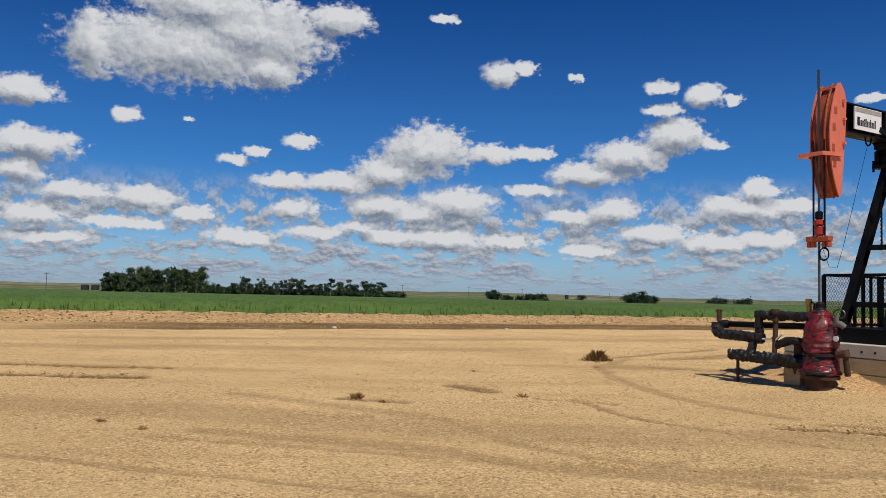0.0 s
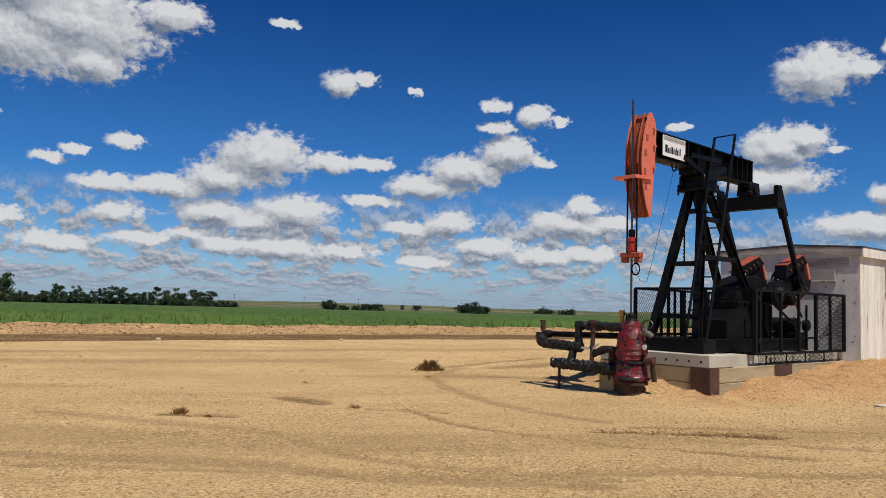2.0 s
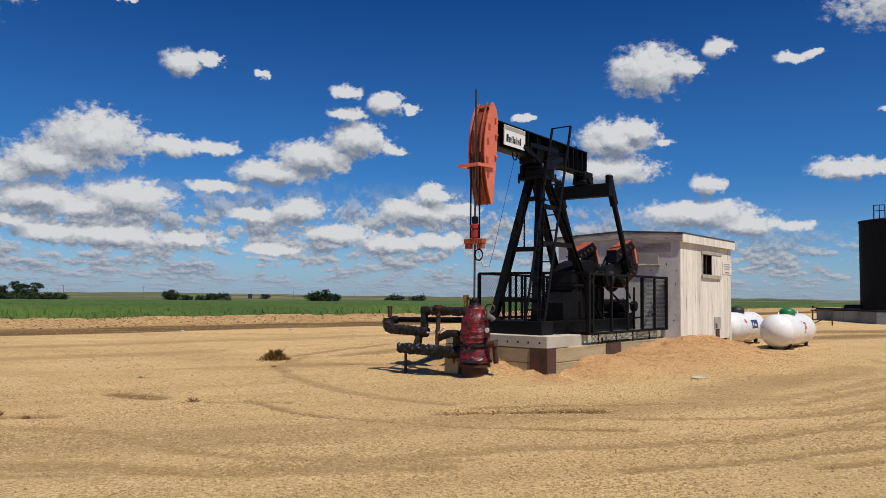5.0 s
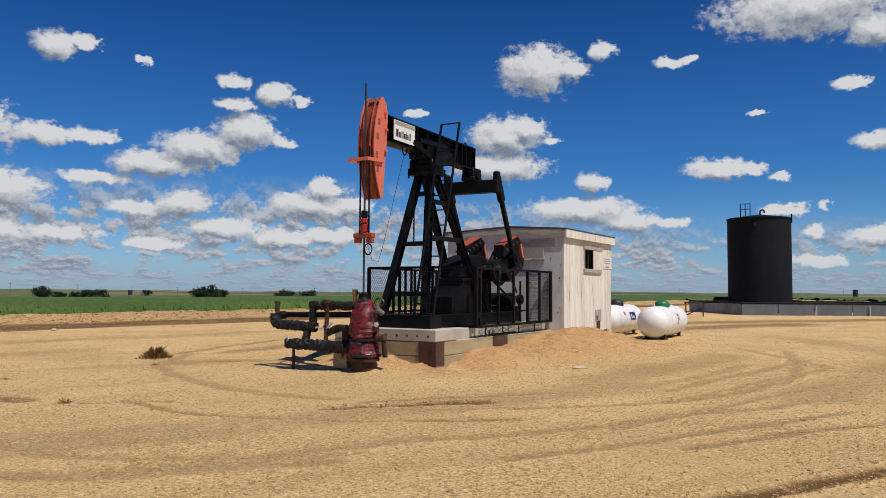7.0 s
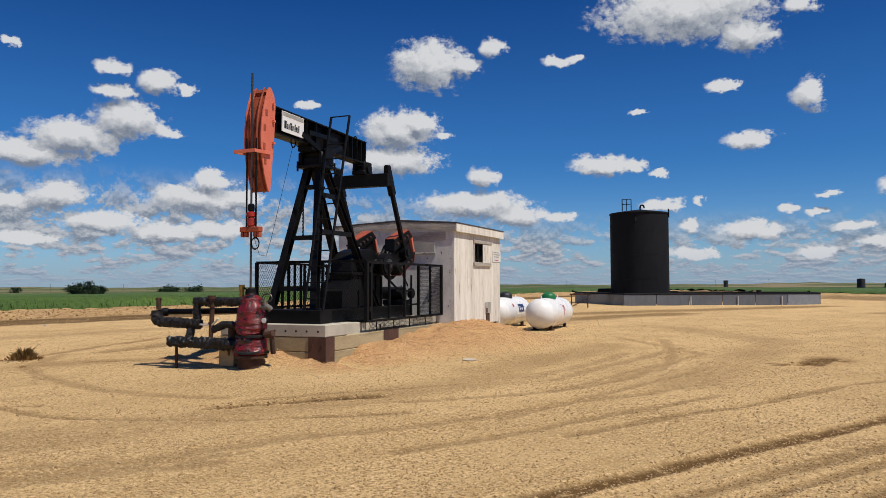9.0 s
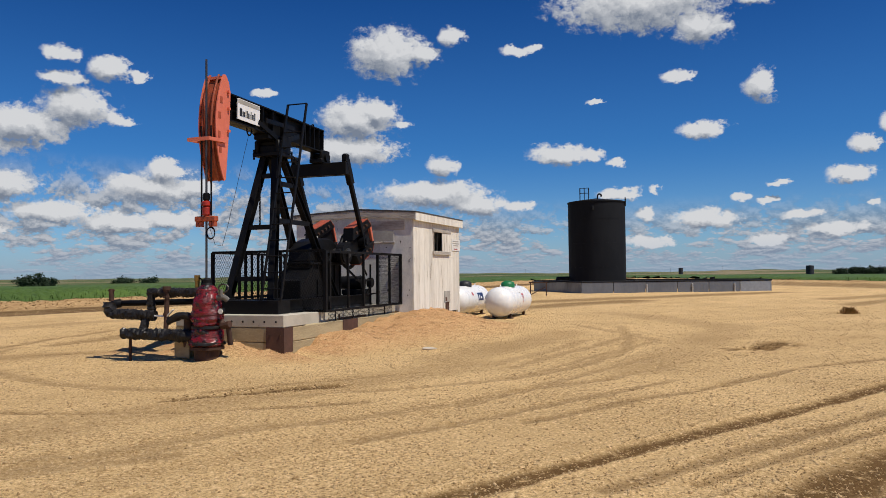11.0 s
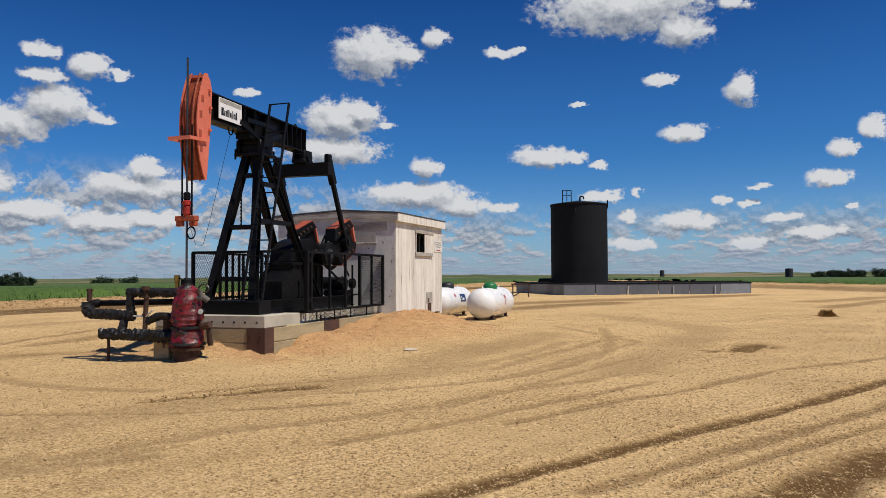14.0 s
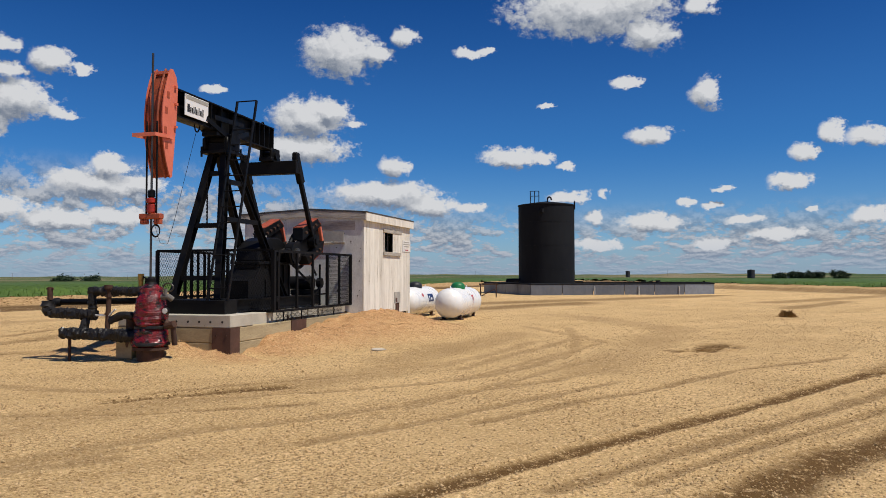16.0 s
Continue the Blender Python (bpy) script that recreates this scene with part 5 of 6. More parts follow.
    add_pipe(bm, [(wu + 0.02, 1.14, 1.24), (wu + 0.02, 1.12, 1.42), (wu + 0.02, 1.19, 1.46)], 0.014, 8)
    part("small_tube", bm, BLACK, well)
    bm = bmesh.new()
    add_pipe(bm, [(wu, 0.80, 1.10), (wu, 0.66, 1.12), (wu + 0.05, 0.62, 1.06)], 0.045, 12, 0.2, 0.1, 1.0, 0.03)
    add_rod(bm, (wu - 0.02, 0.70, 1.14), (wu - 0.02, 0.70, 1.25), 0.03, n=8)
    part("side_valve", bm, DUSTY, well, "dusty grey side valve", True)
    bm = bmesh.new()
    pts = [(wu + 0.02, 0.68 + 0.10 * math.cos(a), 1.27 + 0.07 * math.sin(a)) for a in np.linspace(0, 2 * math.pi, 18)]
    add_pipe(bm, pts, 0.014, 6)
    part("hand_wheel", bm, STEEL, well, "grey hand wheel")
    bm = bmesh.new()
    add_rod(bm, (wu - 0.10, 0.66, 0.88), (wu - 0.06, 0.66, 0.88), 0.046, n=18)
    gauge = part("pressure_gauge", bm, WHITE_PIPE, well, "white dial pressure gauge", True)
    bm = bmesh.new()
    add_rod(bm, (wu - 0.085, 0.66, 0.88), (wu - 0.03, 0.66, 0.88), 0.056, n=18)
    part("gauge_case", bm, BLACK, gauge, "", True)
    bm = bmesh.new()
    add_pipe(bm, [(wu, 0.72, 0.70), (wu + 0.02, 0.58, 0.62), (wu + 0.05, 0.56, 0.30)], 0.045, 10)
    add_rod(bm, (wu, 0.70, 0.62), (wu - 0.02, 0.52, 0.66), 0.06, n=8)
    part("drain_pipe", bm, RUST, well, "rusty drain pipe", True)


make_well()

# ---------------------------------------------------------------- shed
def make_shed():
    u0, u1, v0, v1 = 5.45, 9.0, -0.33, 2.95
    zb, ze, zr, vr = 0.50, 3.00, 3.09, 1.10
    shed = thing("shed", SITE, "weathered plywood equipment shed, white side and grey unpainted end", "shed")
    # side towards the yard, with a window opening
    wu0, wu1, wz0, wz1 = 6.86, 8.10, 2.08, 2.58
    seams = [u0, 6.18, 6.86, 8.10, u1]
    for a, b in zip(seams, seams[1:]):
        spans = ((0.40, wz0), (wz1, ze)) if abs(a - wu0) < 1e-6 else ((0.40, ze),)
        for z0, z1 in spans:
            n = 3 if a >= wu0 - 0.01 else 2
            for k in range(n):
                bm = bmesh.new()
                x0, x1 = a + (b - a) * k / n, a + (b - a) * (k + 1) / n
                add_box(bm, (x0 + 0.003, v0, z0 + (0.04 if b == u1 and z0 < 1 else 0.06 if z0 < 1 else 0)), (x1 - 0.003, v0 + 0.04, z1), 0.004)
                part("wall_board", bm, SHED_WHITE, shed)
    # end wall of grey sheets, cut to the low gable
    cuts = [v0 + 0.04, 0.55, vr, 1.75, 2.35, v1]
    for a, b in zip(cuts, cuts[1:]):
        bm = bmesh.new()

        def roof_z(v):
            return zr - (zr - ze) * abs(v - vr) / (vr - v0 if v < vr else v1 - vr) - 0.02
        loop = [(a + 0.002, zb), (b - 0.002, zb), (b - 0.002, roof_z(b)), (a + 0.002, roof_z(a))]
        va = [bm.verts.new((u0, v, z)) for v, z in loop]
        vb = [bm.verts.new((u0 + 0.04, v, z)) for v, z in loop]
        bm.faces.new(va)
        bm.faces.new(vb)
        for i in range(4):
            bm.faces.new((va[i], va[(i + 1) % 4], vb[(i + 1) % 4], vb[i]))
        part("end_panel", bm, SHED_GREY, shed, "grey weathered plywood sheet")
    bm = bmesh.new()
    add_box(bm, (u0 + 0.04, v1 - 0.04, zb), (u1, v1, ze))
    part("back_wall", bm, SHED_GREY, shed)
    bm = bmesh.new()
    add_box(bm, (u1 - 0.04, v0 + 0.04, zb), (u1, v1 - 0.04, ze))
    part("far_wall", bm, SHED_GREY, shed)
    bm = bmesh.new()
    add_box(bm, (u0 + 0.05, v0 + 0.05, zb - 0.06), (u1 - 0.05, v1 - 0.05, zb))
    part("floor_deck", bm, DARK, shed)
    # skids under the shed
    for u in (u0 + 0.25, u1 - 0.4):
        bm = bmesh.new()
        add_box(bm, (u, v0 + 0.05, 0.2), (u + 0.2, v1 - 0.05, 0.44))
        part("skid", bm, DARK, shed, "dark timber skid")
    # roof: two slopes with an overhang, and fascia boards
    o, oe = 0.09, 0.055
    bm = bmesh.new()
    loop = [(v0 - o, ze - 0.005), (vr, zr), (v1 + o, ze - 0.005), (v1 + o, ze + 0.03), (vr, zr + 0.04), (v0 - o, ze + 0.03)]
    va = [bm.verts.new((u0 - oe, v, z)) for v, z in loop]
    vb = [bm.verts.new((u1 + o, v, z)) for v, z in loop]
    bm.faces.new(va)
    bm.faces.new(vb)
    for i in range(6):
        bm.faces.new((va[i], va[(i + 1) % 6], vb[(i + 1) % 6], vb[i]))
    part("roof", bm, ROOF, shed, "thin dark roof felt")
    bm = bmesh.new()
    add_box(bm, (u0 - oe + 0.01, v0 - o + 0.005, ze - 0.20), (u1 + o - 0.005, v0 - o + 0.03, ze - 0.004))
    part("side_fascia", bm, SHED_WHITE, shed, "white painted fascia board")
    for a, b, za, zc in ((v0 - o + 0.03, vr, ze - 0.005, zr), (vr, v1 + o, zr, ze - 0.005)):
        bm = bmesh.new()
        loop = [(a, za - 0.17), (b, zc - 0.17), (b, zc - 0.004), (a, za - 0.004)]
        va = [bm.verts.new((u0 - oe + 0.005, v, z)) for v, z in loop]
        vb = [bm.verts.new((u0 - oe + 0.03, v, z)) for v, z in loop]
        bm.faces.new(va)
        bm.faces.new(vb)
        for i in range(4):
            bm.faces.new((va[i], va[(i + 1) % 4], vb[(i + 1) % 4], vb[i]))
        part("end_fascia", bm, SHED_TRIM, shed, "grey weathered fascia board")
    # window: dark opening with a sliding board
    win = part("window_frame", (lambda bm: (add_box(bm, (wu0 - 0.08, v0 - 0.035, wz1), (wu1 + 0.10, v0 - 0.002, wz1 + 0.09), 0.006), bm)[1])(bmesh.new()), SHED_TRIM, shed, "weathered window head rail")
    bm = bmesh.new()
    add_box(bm, (wu0 - 0.08, v0 - 0.045, wz0 - 0.10), (wu1 + 0.02, v0 - 0.002, wz0 - 0.005), 0.006)
    part("sill", bm, SHED_TRIM, win, "weathered window sill rail")
    bm = bmesh.new()
    add_box(bm, (7.50, v0 - 0.022, wz0 - 0.004), (8.14, v0 - 0.003, wz1 - 0.002), 0.003)
    part("shutter", bm, SHED_WHITE, win, "white sliding shutter board")
    bm = bmesh.new()
    add_box(bm, (wu0 - 0.045, v0 - 0.025, wz0), (wu0 - 0.003, v0 - 0.002, wz1))
    part("jamb", bm, SHED_TRIM, win)
    bm = bmesh.new()
    add_box(bm, (wu0 + 0.31, v0 + 0.01, wz0), (wu0 + 0.34, v0 + 0.03, wz1))
    part("mullion", bm, DARK, win)
    # low hatch with dark streaks, and a foot of the corner post
    bm = bmesh.new()
    add_box(bm, (7.66, v0 - 0.018, 0.70), (8.12, v0 - 0.002, 1.00), 0.004)
    part("vent_plate", bm, SHED_PATCH, shed, "grey metal vent plate")
    bm = bmesh.new()
    add_box(bm, (7.76, v0 - 0.014, 0.46), (7.98, v0 - 0.002, 0.70), 0.03)
    add_box(bm, (7.72, v0 - 0.020, 0.72), (7.86, v0 - 0.0185, 0.84))
    part("vent_stain", bm, BROWN_PLATE, shed, "rust-brown stained flap")
    bm = bmesh.new()
    add_box(bm, (u1 - 0.20, v0 - 0.012, 0.28), (u1 - 0.03, v0 - 0.002, 0.60))
    part("corner_board", bm, SHED_WHITE, shed)
    # worn patch of old paint on the grey end, and a ledge below it
    bm = bmesh.new()
    add_box(bm, (u0 - 0.012, 0.20, 2.30), (u0 - 0.002, 0.86, 2.56), 0.004)
    part("old_board", bm, SHED_PATCH, shed, "paler patch board")
    bm = bmesh.new()
    # the fascia's shadow on the wall, put in as a darker board
    add_box(bm, (u0 - 0.014, -0.10, 2.58), (u0 - 0.002, 0.90, 2.80), 0.004)
    part("dark_board", bm, SHED_TRIM, shed, "darker board put in for the fascia's shadow")
    bm = bmesh.new()
    add_box(bm, (u0 - 0.05, 0.16, 2.24), (u0 - 0.003, 0.88, 2.285), 0.01)
    part("ledge", bm, SHED_TRIM, shed)
    rng = random.Random(5)
    bm = bmesh.new()
    for _ in range(70):
        v, z = rng.uniform(-0.25, 2.7), rng.uniform(0.6, 2.85)
        r = rng.uniform(0.006, 0.02)
        add_box(bm, (u0 - 0.006, v - r, z - r * rng.uniform(0.6, 1.6)), (u0 + 0.002, v + r, z + r))
    tagged(part("nail_marks", bm, DARK, shed, "dark nail holes and knots"), kind="stuff")
    # notice
    note = thing("notice", SITE, "small faded white paper notice on the shed wall", "sign")
    bm = bmesh.new()
    add_box(bm, (8.32, v0 - 0.012, 2.12), (9.02, v0 - 0.003, 2.44))
    part("sheet", bm, PAPER, note)
    for z, a, b, mt in ((2.39, 8.40, 8.90, SHED_PATCH), (2.33, 8.38, 8.95, SHED_PATCH), (2.27, 8.42, 8.86, SHED_PATCH), (2.17, 8.50, 8.80, RED_MARK)):
        bm = bmesh.new()
        add_box(bm, (a, v0 - 0.0155, z - 0.012), (b, v0 - 0.0122, z + 0.012))
        part("faded_line", bm, mt, note)


make_shed()

# ---------------------------------------------------------------- propane tanks
def make_propane(u, v, lid, marks, label):
    r, length = 0.49, 3.35
    g = ground_at(*(SITE @ Vector((u + 0.5, v, 0))).xy)
    zc = g + r + 0.06
    tank = thing("propane_tank", SITE @ Matrix.Translation((u, v, 0)), label, "propane tank", "propane tanks beside the shed")
    bm = bmesh.new()
    prof = []
    for k in range(13):
        a = k / 12 * math.pi / 2
        prof.append((r * math.sin(a) if k else 0.004, 0.45 - 0.45 * math.cos(a)))
    prof += [(r, 0.9), (r + 0.004, 0.905), (r + 0.004, 0.925), (r, 0.93), (r, length - 0.9)]
    for k in range(12, -1, -1):
        a = k / 12 * math.pi / 2
        prof.append((r * math.sin(a) if k else 0.004, length - 0.45 + 0.45 * math.cos(a)))
    m = Matrix.Translation((0, 0, zc)) @ Matrix.Rotation(radians(90), 4, 'Y')
    add_lathe(bm, prof, m, 40)
    part("shell", bm, TANK_WHITE, tank, "white enamelled shell", True)
    bm = bmesh.new()
    add_lathe(bm, [(0.235, 0.0), (0.235, 0.10), (0.20, 0.17), (0.11, 0.215), (0.01, 0.225)], Matrix.Translation((length * 0.46, 0, zc + r - 0.035)), 22)
    part("lid", bm, lid, tank, "domed plastic valve lid", True)
    for x in (0.62, length - 0.62):
        bm = bmesh.new()
        pts = [(x + 0.05 * math.cos(a), 0, zc + r + 0.055 * math.sin(a)) for a in np.linspace(0, math.pi, 7)]
        add_pipe(bm, pts, 0.012, 6)
        part("lifting_lug", bm, TANK_WHITE, tank)
    bm = bmesh.new()
    add_rod(bm, (length * 0.46 + 0.42, 0, zc + r - 0.02), (length * 0.46 + 0.42, 0, zc + r + 0.08), 0.03, n=10)
    part("valve", bm, BRASS, tank, "brass fill valve", True)
    for x in (0.75, length - 0.75):
        for s in (-1, 1):
            bm = bmesh.new()
            add_box(bm, (x - 0.05, s * 0.27 - 0.05, g - 0.06), (x + 0.05, s * 0.27 + 0.05, zc - r * 0.80), 0.006)
            add_box(bm, (x - 0.14, s * 0.27 - 0.10, g - 0.06), (x + 0.14, s * 0.27 + 0.10, g + 0.03), 0.006)
            part("leg", bm, RUST, tank, "dark rusty saddle leg")
    # painted marks on the flank
    for x0, x1, a0, a1, mt in marks:
        bm = bmesh.new()
        n = 6
        rows = []
        for i in range(n + 1):
            a = radians(a0 + (a1 - a0) * i / n)
            rows.append([bm.verts.new((x, -(r + 0.004) * math.cos(a), zc + (r + 0.004) * math.sin(a))) for x in (x0, x1)])
        for p, q in zip(rows, rows[1:]):
            bm.faces.new((p[0], p[1], q[1], q[0]))
        part("painted_mark", bm, mt, tank)


make_propane(11.5, -0.70, GREEN_LID, ((1.62, 1.86, 22, 30, RED_MARK), (1.66, 1.72, -10, 20, RED_MARK), (1.78, 1.84, 5, 24, RED_MARK), (1.45, 1.60, 32, 36, SHED_PATCH)),
             "white propane tank with green lid on the sand")
make_propane(11.9, 0.95, BLACK_LID, ((1.55, 2.15, -2, 30, NAVY), (1.66, 1.74, 5, 22, SIGN_WHITE), (1.84, 1.98, 5, 14, SIGN_WHITE), (0.95, 1.1, 20, 34, RED_MARK)),
             "white propane tank with black lid and navy decal")

# ---------------------------------------------------------------- storage tank in its containment
def make_storage():
    cx, cy, r, top = 48.0, 35.05, 2.15, 6.81
    m = Matrix.Translation((cx, cy, 0))
    tank = thing("storage_tank", m, "tall matt black cylindrical oil storage tank", "storage tank")
    bm = bmesh.new()
    prof = [(r, -0.05)]
    prof += [(r, top - 0.12), (r + 0.05, top - 0.10), (r + 0.05, top - 0.02), (r - 0.02, top)]
    add_lathe(bm, prof, Matrix(), 72)
    part("shell", bm, TANK_BLACK, tank, "", True)
    for z in (1.8, 3.6, 5.4):
        bm = bmesh.new()
        add_lathe(bm, [(r - 0.02, z), (r + 0.008, z + 0.005), (r + 0.008, z + 0.02), (r - 0.02, z + 0.025)], Matrix(), 72)
        part("weld_seam", bm, TANK_BLACK, tank)
    bm = bmesh.new()
    add_lathe(bm, [(r - 0.02, top), (r * 0.5, top + 0.16), (0.02, top + 0.30)], Matrix(), 72)
    part("roof", bm, TANK_BLACK, tank, "shallow cone roof", True)
    # hand rail of the hatch, towards the yard's west side
    side = Vector((-0.59, 0.81, 0))
    fro = Vector((-0.81, -0.59, 0))
    bm = bmesh.new()
    base = side * 0.55 + fro * 1.2
    for a, b in ((0, 0), (0.65, 0), (0, 0.7), (0.65, 0.7), (0.32, 0)):
        p = base + side * a - fro * b + Vector((0, 0, top + 0.05))
        add_rod(bm, p, p + Vector((0, 0, 0.95)), 0.03, n=6)
    for h in (0.55, 0.93):
        c = [base + side * a - fro * b + Vector((0, 0, top + 0.05 + h)) for a, b in ((0, 0.7), (0, 0), (0.65, 0), (0.65, 0.7))]
        for p, q in zip(c, c[1:]):
            add_rod(bm, p, q, 0.025, n=6)
    part("hatch_rail", bm, TANK_BLACK, tank)
    bm = bmesh.new()
    p = fro * 0.9 - side * 0.1 + Vector((0, 0, top + 0.1))
    pts = [p, p + Vector((0, 0, 0.30))] + [p - side * 0.14 + side * 0.14 * math.cos(a) + Vector((0, 0, 0.30 + 0.14 * math.sin(a))) for a in np.linspace(0.3, math.pi, 7)] + [p - side * 0.28 + Vector((0, 0, 0.22))]
    add_pipe(bm, pts, 0.06, 10)
    part("goose_neck_vent", bm, TANK_BLACK, tank, "", True)
    bm = bmesh.new()
    p = -side * 2.15 + fro * 0.5
    add_rod(bm, p + Vector((0, 0, top - 0.4)), p + Vector((0, 0, top + 0.25)), 0.05, n=8)
    p = fro * (r + 0.02) + side * 0.3
    add_box(bm, p + Vector((-0.1, -0.1, top - 0.75)), p + Vector((0.1, 0.1, top - 0.45)), 0.02)
    part("fittings", bm, TANK_BLACK, tank)
    bm = bmesh.new()
    p = fro * 0.6 + side * (r - 0.05)
    add_pipe(bm, [p + Vector((0, 0, 1.0)), p + side * 0.9 + Vector((0, 0, 1.0)), p + side * 1.0 + Vector((0, 0, 0.5))], 0.14, 10)
    part("inlet_pipe", bm, TANK_BLACK, tank, "thick black inlet pipe", True)
    bm = bmesh.new()
    p = fro * 0.6 - side * (r - 0.05)
    add_pipe(bm, [p + Vector((0, 0, 0.9)), p - side * 0.6 + Vector((0, 0, 0.9)), p - side * 0.6 + Vector((0, 0, 0.3))], 0.06, 8)
    part("outlet_pipe", bm, TANK_BLACK, tank, "", True)

    wall = thing("containment_wall", Matrix(), "low galvanised steel containment wall round the tank", "containment wall")
    ring = [(42.2, 32.15), (53.5, 24.15), (57.5, 26.6), (57.0, 34.0), (52.0, 39.6), (46.6, 40.2)]
    h = 0.76
    for k, (a, b) in enumerate(zip(ring, ring[1:] + ring[:1])):
        a3, b3 = Vector((*a, 0)), Vector((*b, 0))
        n = max(2, round((b3 - a3).length / 2.4))
        for i in range(n):
            p, q = a3.lerp(b3, i / n), a3.lerp(b3, (i + 1) / n - 0.004)
            bm = bmesh.new()
            z = Vector((0, 0, h / 2 - 0.03))
            add_bar(bm, p + z, q + z, 0.05, h + 0.06, (0, 0, 1))
            bmesh.ops.recalc_face_normals(bm, faces=bm.faces)
            part("sheet", bm, DIKE_LIGHT if (k == 0 and i >= n - 1) or (k == 1 and i == 0) else DIKE, wall)
        bm = bmesh.new()
        add_rod(bm, a3 + Vector((0, 0, h + 0.02)), b3 + Vector((0, 0, h + 0.02)), 0.06, n=8)
        part("top_tube", bm, TANK_BLACK, wall, "black tube along the top edge", True)
    a3, b3 = Vector((*ring[0], 0)), Vector((*ring[1], 0))
    out = Vector((-(b3 - a3).y, (b3 - a3).x, 0)).normalized() * -0.07
    for k in (0.335, 0.575, 0.80):
        p = a3.lerp(b3, k) + out
        bm = bmesh.new()
        add_bar(bm, p + Vector((0, 0, -0.05)), p + Vector((0, 0, 0.60)), 0.10, 0.08, (0, 1, 0), 0.01)
        part("stake", bm, GALV, wall, "pale galvanised stake")
    # pipe stand by the wall
    st = thing("pipe_stand", pose(36.4, 31.7, 0, 0, 0, -42), "small rusty steel pipe stand beside the containment", "stand")
    for x in (0.0, 1.0):
        bm = bmesh.new()
        add_bar(bm, (x, 0, -0.05), (x, 0, 0.85), 0.07, 0.07)
        part("post", bm, RUST, st)
    bm = bmesh.new()
    add_bar(bm, (-0.1, 0, 0.84), (1.1, 0, 0.84), 0.08, 0.08)
    part("beam", bm, RUST, st)
    bm = bmesh.new()
    add_bar(bm, (0.05, 0, 0.10), (0.95, 0, 0.55), 0.05, 0.05)
    part("strut", bm, RUST, st)
    bm = bmesh.new()
    add_pipe(bm, [(37.2, 32.2, 0.83), (40.5, 34.2, 0.80), (43.4, 34.6, 0.82)], 0.07, 8)
    solid("flow_pipe", bm, BLACK, "black flow pipe leading into the containment", "pipe")
    bm = bmesh.new()
    add_rod(bm, (51.6, 27.6, -0.05), (51.6, 27.6, 1.0), 0.15, n=10)
    solid("vent_stub", bm, TANK_BLACK, "short black vent stub inside the containment", "pipe")


make_storage()

# ---------------------------------------------------------------- weeds and stones
def make_weed(x, y, size, n, name="weed", label="dry brown and green weed tuft on the gravel"):
    rng = random.Random(int(x * 100 + y))
    bm = bmesh.new()
    for _ in range(n):
        a, reach = rng.uniform(0, 2 * math.pi), abs(rng.gauss(0, 0.40)) * size
        q = Vector((math.cos(a) * reach, math.sin(a) * reach, 0))
        h = size * rng.uniform(0.25, 0.75) * max(0.15, 1 - reach / size)
        t = q + Vector((math.cos(a) * h * 0.5 + rng.gauss(0, 0.03), math.sin(a) * h * 0.5 + rng.gauss(0, 0.03), h))
        w = Vector((rng.gauss(0, 1), rng.gauss(0, 1), 0)).normalized() * size * 0.045
        mid = q.lerp(t, 0.55) + Vector((0, 0, h * 0.12))
        v = [bm.verts.new(p) for p in (q, mid - w, t, mid + w)]
        bm.faces.new(v)
    weed = thing(name, pose(x, y, ground_at(x, y) - 0.01), label, "weed", "weeds on the yard")
    tagged(part("foliage", bm, WEED, weed), kind="stuff")


for x, y, size, n in ((3.25, 17.2, 0.42, 420), (-1.33, 10.55, 0.17, 150), (-0.95, 10.3, 0.10, 70), (-3.8, 8.3, 0.09, 70), (-3.2, 7.92, 0.09, 60),
                      (27.2, 9.65, 0.42, 300), (1.0, 11.1, 0.14, 60), (14.5, 6.75, 0.10, 60), (3.0, 15.9, 0.10, 50), (0.4, 14.3, 0.08, 50)):
    make_weed(x, y, size, n)


def make_stone(x, y, w, d, h, turn, label):
    bm = bmesh.new()
    bmesh.ops.create_icosphere(bm, subdivisions=3, radius=1.0)
    for v in bm.verts:
        k = 1 + 0.22 * noise.noise(v.co * 1.4 + Vector((x, y, 0)))
        v.co = Vector((v.co.x * w * k, v.co.y * d * k, v.co.z * h * k))
    solid("stone", bm, STONE, label, "stone", pose(x, y, ground_at(x, y) + h * 0.45, 0, 0, turn), smooth=True)


make_stone(9.86, 11.15, 0.15, 0.07, 0.035, -35, "flat pale stone lying on the fill")
for x, y, w in ((2.2, 29.5, 0.09), (-4.4, 29.2, 0.10), (6.5, 31.0, 0.07)):
    make_stone(x, y, w, w * 0.8, w * 0.6, 20, "pale field stone at the foot of the bank")

# ---------------------------------------------------------------- far trees and poles
def polar(az, d):
    x, y = d * math.sin(radians(az)), d * math.cos(radians(az))
    return x, y, ground_at(x, y)


def leaves(points, size, rng):
    """Small leaf clumps as tilted quads round the given places."""
    n = len(points)
    nor = rng.normal(0, 1, (n, 3))
    nor /= np.linalg.norm(nor, axis=1)[:, None]
    t = np.cross(nor, rng.normal(0, 1, (n, 3)))
    t /= np.linalg.norm(t, axis=1)[:, None]
    b = np.cross(nor, t)
    s = size * rng.uniform(0.5, 1.3, (n, 1))
    co = np.stack([points - t * s, points + b * s * 0.7, points + t * s, points - b * s * 0.7], 1).reshape(-1, 3)
    return co, np.arange(4 * n).reshape(-1, 4)


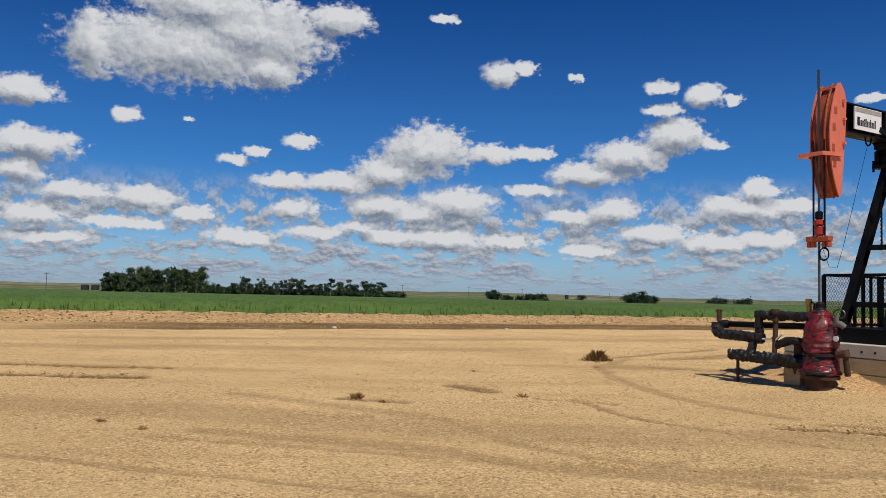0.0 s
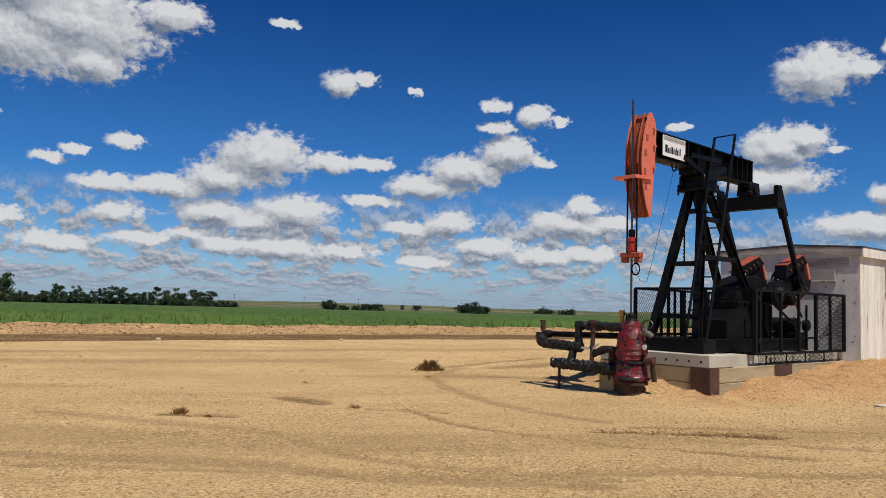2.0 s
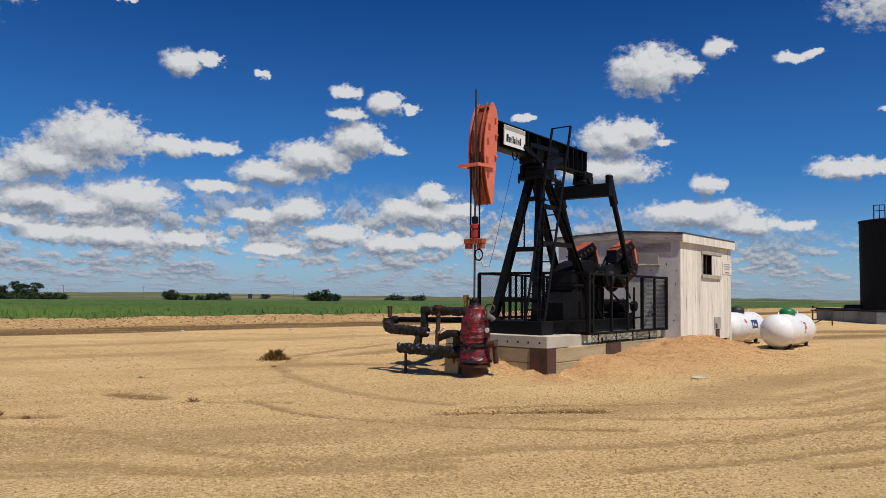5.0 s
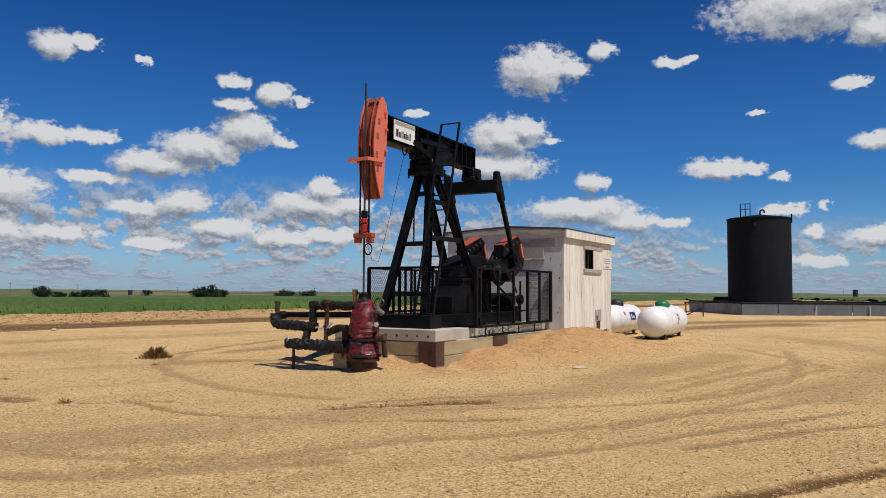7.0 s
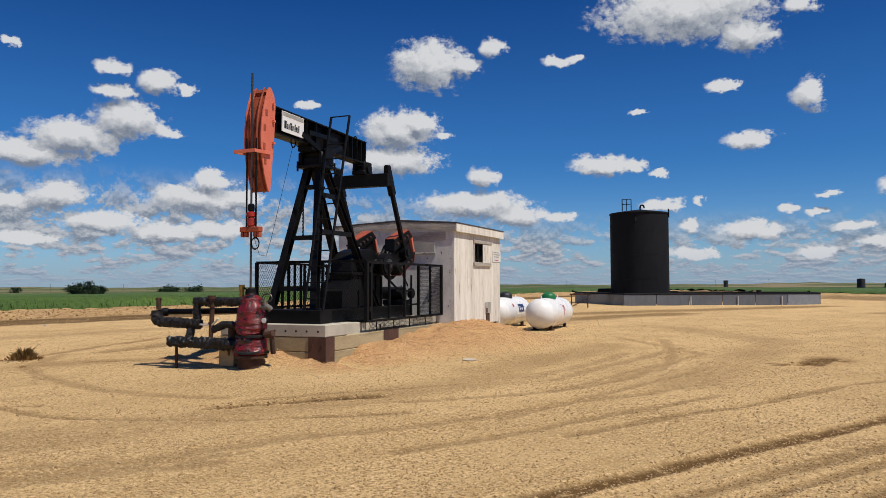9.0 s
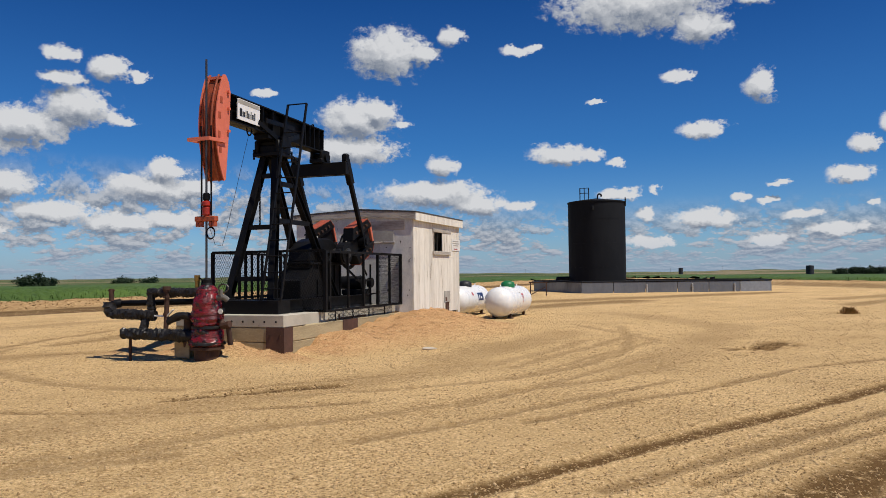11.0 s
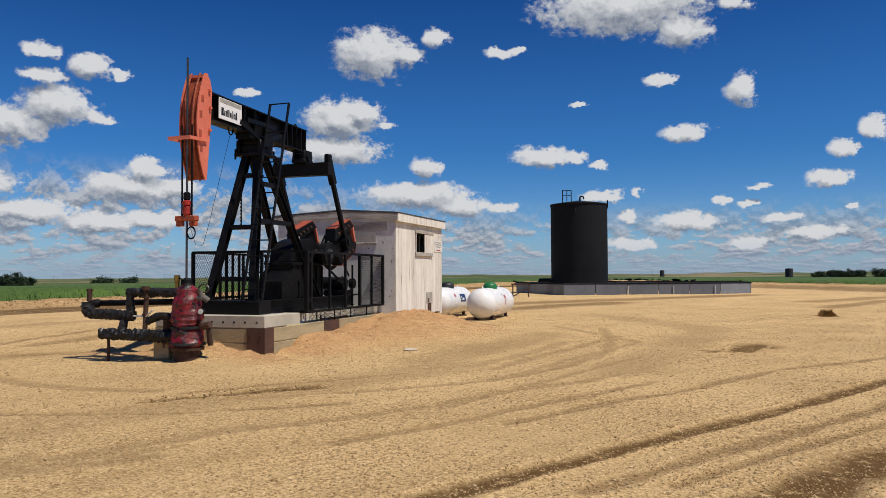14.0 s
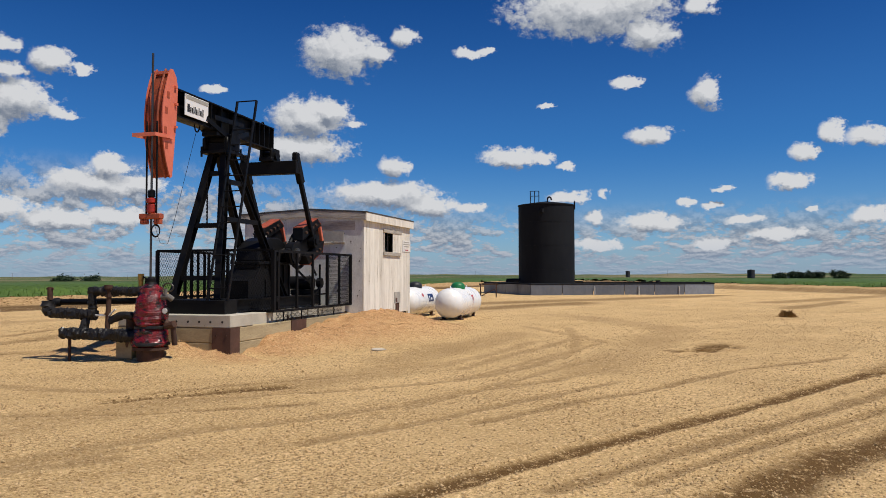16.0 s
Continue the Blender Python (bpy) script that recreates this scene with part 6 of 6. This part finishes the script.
def make_tree(az, d, height, wide, seed, leaf, clumps=24, per=70, bare=0.35, group="far trees", label="far poplar with an uneven green crown", name="tree"):
    rng = np.random.default_rng(seed)
    x, y, z = polar(az, d)
    tree = thing(name, Matrix.Translation((x, y, z - 0.2)), label, "tree" if name == "tree" else "bush", group)
    bm = bmesh.new()
    tips = []
    lean = rng.normal(0, 0.05, 2) * height
    add_pipe(bm, [(0, 0, 0), (lean[0] * 0.4, lean[1] * 0.4, height * 0.45), (lean[0], lean[1], height * 0.92)], 0.018 * height, 6)
    for k in range(clumps):
        h = height * rng.uniform(bare, 1.0)
        span = wide * math.sqrt(max(0.05, 1 - ((h / height - (bare + 0.28)) / (1.05 - bare)) ** 2)) * rng.uniform(0.25, 1.0)
        a = rng.uniform(0, 2 * math.pi)
        tip = Vector((math.cos(a) * span + lean[0] * h / height, math.sin(a) * span + lean[1] * h / height, h))
        tips.append(tip)
        if k % 3 == 0:
            add_rod(bm, (lean[0] * 0.3, lean[1] * 0.3, h * 0.6), tip, 0.008 * height, 0.003 * height, 5)
    part("trunk", bm, BARK, tree)
    pts = np.concatenate([np.array(t) + rng.normal(0, 1, (per, 3)) * np.array([0.20, 0.20, 0.13]) * wide * rng.uniform(0.6, 1.2) for t in tips])
    pts[:, 2] = np.maximum(pts[:, 2], 0.1)
    co, f = leaves(pts, 0.075 * wide + 0.06, rng)
    ob = new("crown", mesh_from("crown", co, f, leaf))
    ob.parent = tree


def tree_line():
    rng = random.Random(11)
    k = 0
    # dense grove
    for az in np.arange(-23.9, -17.6, 0.42):
        mid = 1 - abs((az + 20.6) / 3.6) ** 3
        make_tree(az + rng.uniform(-0.12, 0.12), rng.uniform(205, 240), (4.3 + 2.9 * mid) * rng.uniform(0.85, 1.12), rng.uniform(2.0, 2.8), 100 + k, LEAF if k % 3 else LEAF_DARK, 30, 90, 0.10)
        k += 1
    # thinner row with bare stems
    for az in np.arange(-17.4, -4.6, 0.46):
        h = 5.6 * rng.uniform(0.6, 1.05) if az > -15.8 else 4.4 * rng.uniform(0.7, 1.1)
        if -16.9 < az < -16.3:
            h *= 0.55
        make_tree(az + rng.uniform(-0.15, 0.15), rng.uniform(225, 260), h, rng.uniform(1.2, 1.9), 200 + k, LEAF if k % 2 else LEAF_DARK, 18, 75, 0.35 if az < -9 else 0.28)
        k += 1
    for az in np.arange(-18, -3.4, 0.5):
        make_tree(az, 235, 2.2 * rng.uniform(0.6, 1.1), 2.4, 300 + k, LEAF_DARK, 12, 55, 0.05, "far bushes", "low dark green far bush", "bush")
        k += 1
    # single bushes in the crop
    for az, d, h, w in ((3.4, 300, 3.3, 3.1), (4.5, 310, 1.5, 2.6), (6.2, 320, 2.2, 3.0), (7.1, 320, 2.4, 2.6), (5.4, 320, 1.7, 2.0), (13.5, 290, 3.2, 3.2), (14.2, 290, 3.9, 3.4), (14.9, 292, 2.5, 2.6),
                        (69.9, 520, 2.6, 4.0), (70.7, 530, 3.4, 4.0), (71.3, 530, 3.0, 4.0), (71.8, 530, 4.2, 3.6), (72.4, 530, 3.6, 3.6), (73.4, 530, 4.4, 4.0), (73.9, 530, 3.6, 3.0),
                        (19.5, 700, 3.0, 8.0), (21.2, 700, 3.2, 9.0), (10.0, 650, 3.2, 4.0)):
        make_tree(az, d, h + 0.6, w, 400 + k, LEAF_DARK, 26, 60, 0.04, "far bushes", "round dark green far bush in the field", "bush")
        k += 1


tree_line()


def make_pole(az, d, h):
    x, y, z = polar(az, d)
    pole = thing("utility_pole", pose(x, y, z, 0, 0, -az), "far grey wooden utility pole with a crossarm", "utility pole", "far utility poles")
    bm = bmesh.new()
    add_rod(bm, (0, 0, -0.3), (0, 0, h), 0.22, 0.15, 6)
    part("shaft", bm, POLE_WOOD, pole)
    bm = bmesh.new()
    add_bar(bm, (-1.1, 0, h - 0.5), (1.1, 0, h - 0.5), 0.16, 0.2)
    part("crossarm", bm, POLE_WOOD, pole)


for az, d, h in ((-27.9, 420, 8.5), (-3.4, 600, 9.0), (1.6, 620, 9.0), (5.6, 700, 9.0), (9.0, 900, 9.0), (12.0, 1000, 9.0), (16.5, 1100, 9.0), (20.0, 1200, 9.0), (23.5, 1300, 9.0),
                 (48.5, 1200, 9.0), (59.0, 1400, 10.0), (62.5, 1300, 10.0)):
    make_pole(az, d, h)


def far_tank(az, d, w, h):
    x, y, z = polar(az, d)
    bm = bmesh.new()
    add_lathe(bm, [(w / 2, 0), (w / 2, h), (w / 2 - 0.1, h + 0.1), (0.05, h + 0.4)], Matrix(), 20)
    solid("storage_tank", bm, FAR_DARK, "far dark oil tank on the horizon", "storage tank", pose(x, y, z), "far oil tanks", smooth=True)


for az, d, w, h in ((-25.55, 400, 3.6, 2.7), (-24.9, 400, 3.6, 2.7), (68.1, 500, 4.4, 5.2), (52.7, 800, 4.5, 6.0), (59.7, 900, 5.0, 7.0), (8.9, 800, 4.0, 4.5)):
    far_tank(az, d, w, h)


def far_house(az, d, w, h):
    x, y, z = polar(az, d)
    house = thing("farm_building", pose(x, y, z, 0, 0, -az + 12), "far low white farm building", "building", "far farm buildings")
    bm = bmesh.new()
    add_box(bm, (-w / 2, -3, -0.3), (w / 2, 3, h))
    part("wall", bm, FAR_WHITE, house)
    bm = bmesh.new()
    for s in (-1, 1):
        add_bar(bm, (-w / 2 - 0.2, s * 1.5, h + 0.22), (w / 2 + 0.2, s * 1.5, h + 0.22), 3.3, 0.12, (0, s * 0.12, 1))
    part("roof", bm, FAR_DARK, house)


for az, d, w, h in ((70.3, 560, 6.0, 1.5), (71.0, 560, 4.0, 1.4)):
    far_house(az, d, w, h)
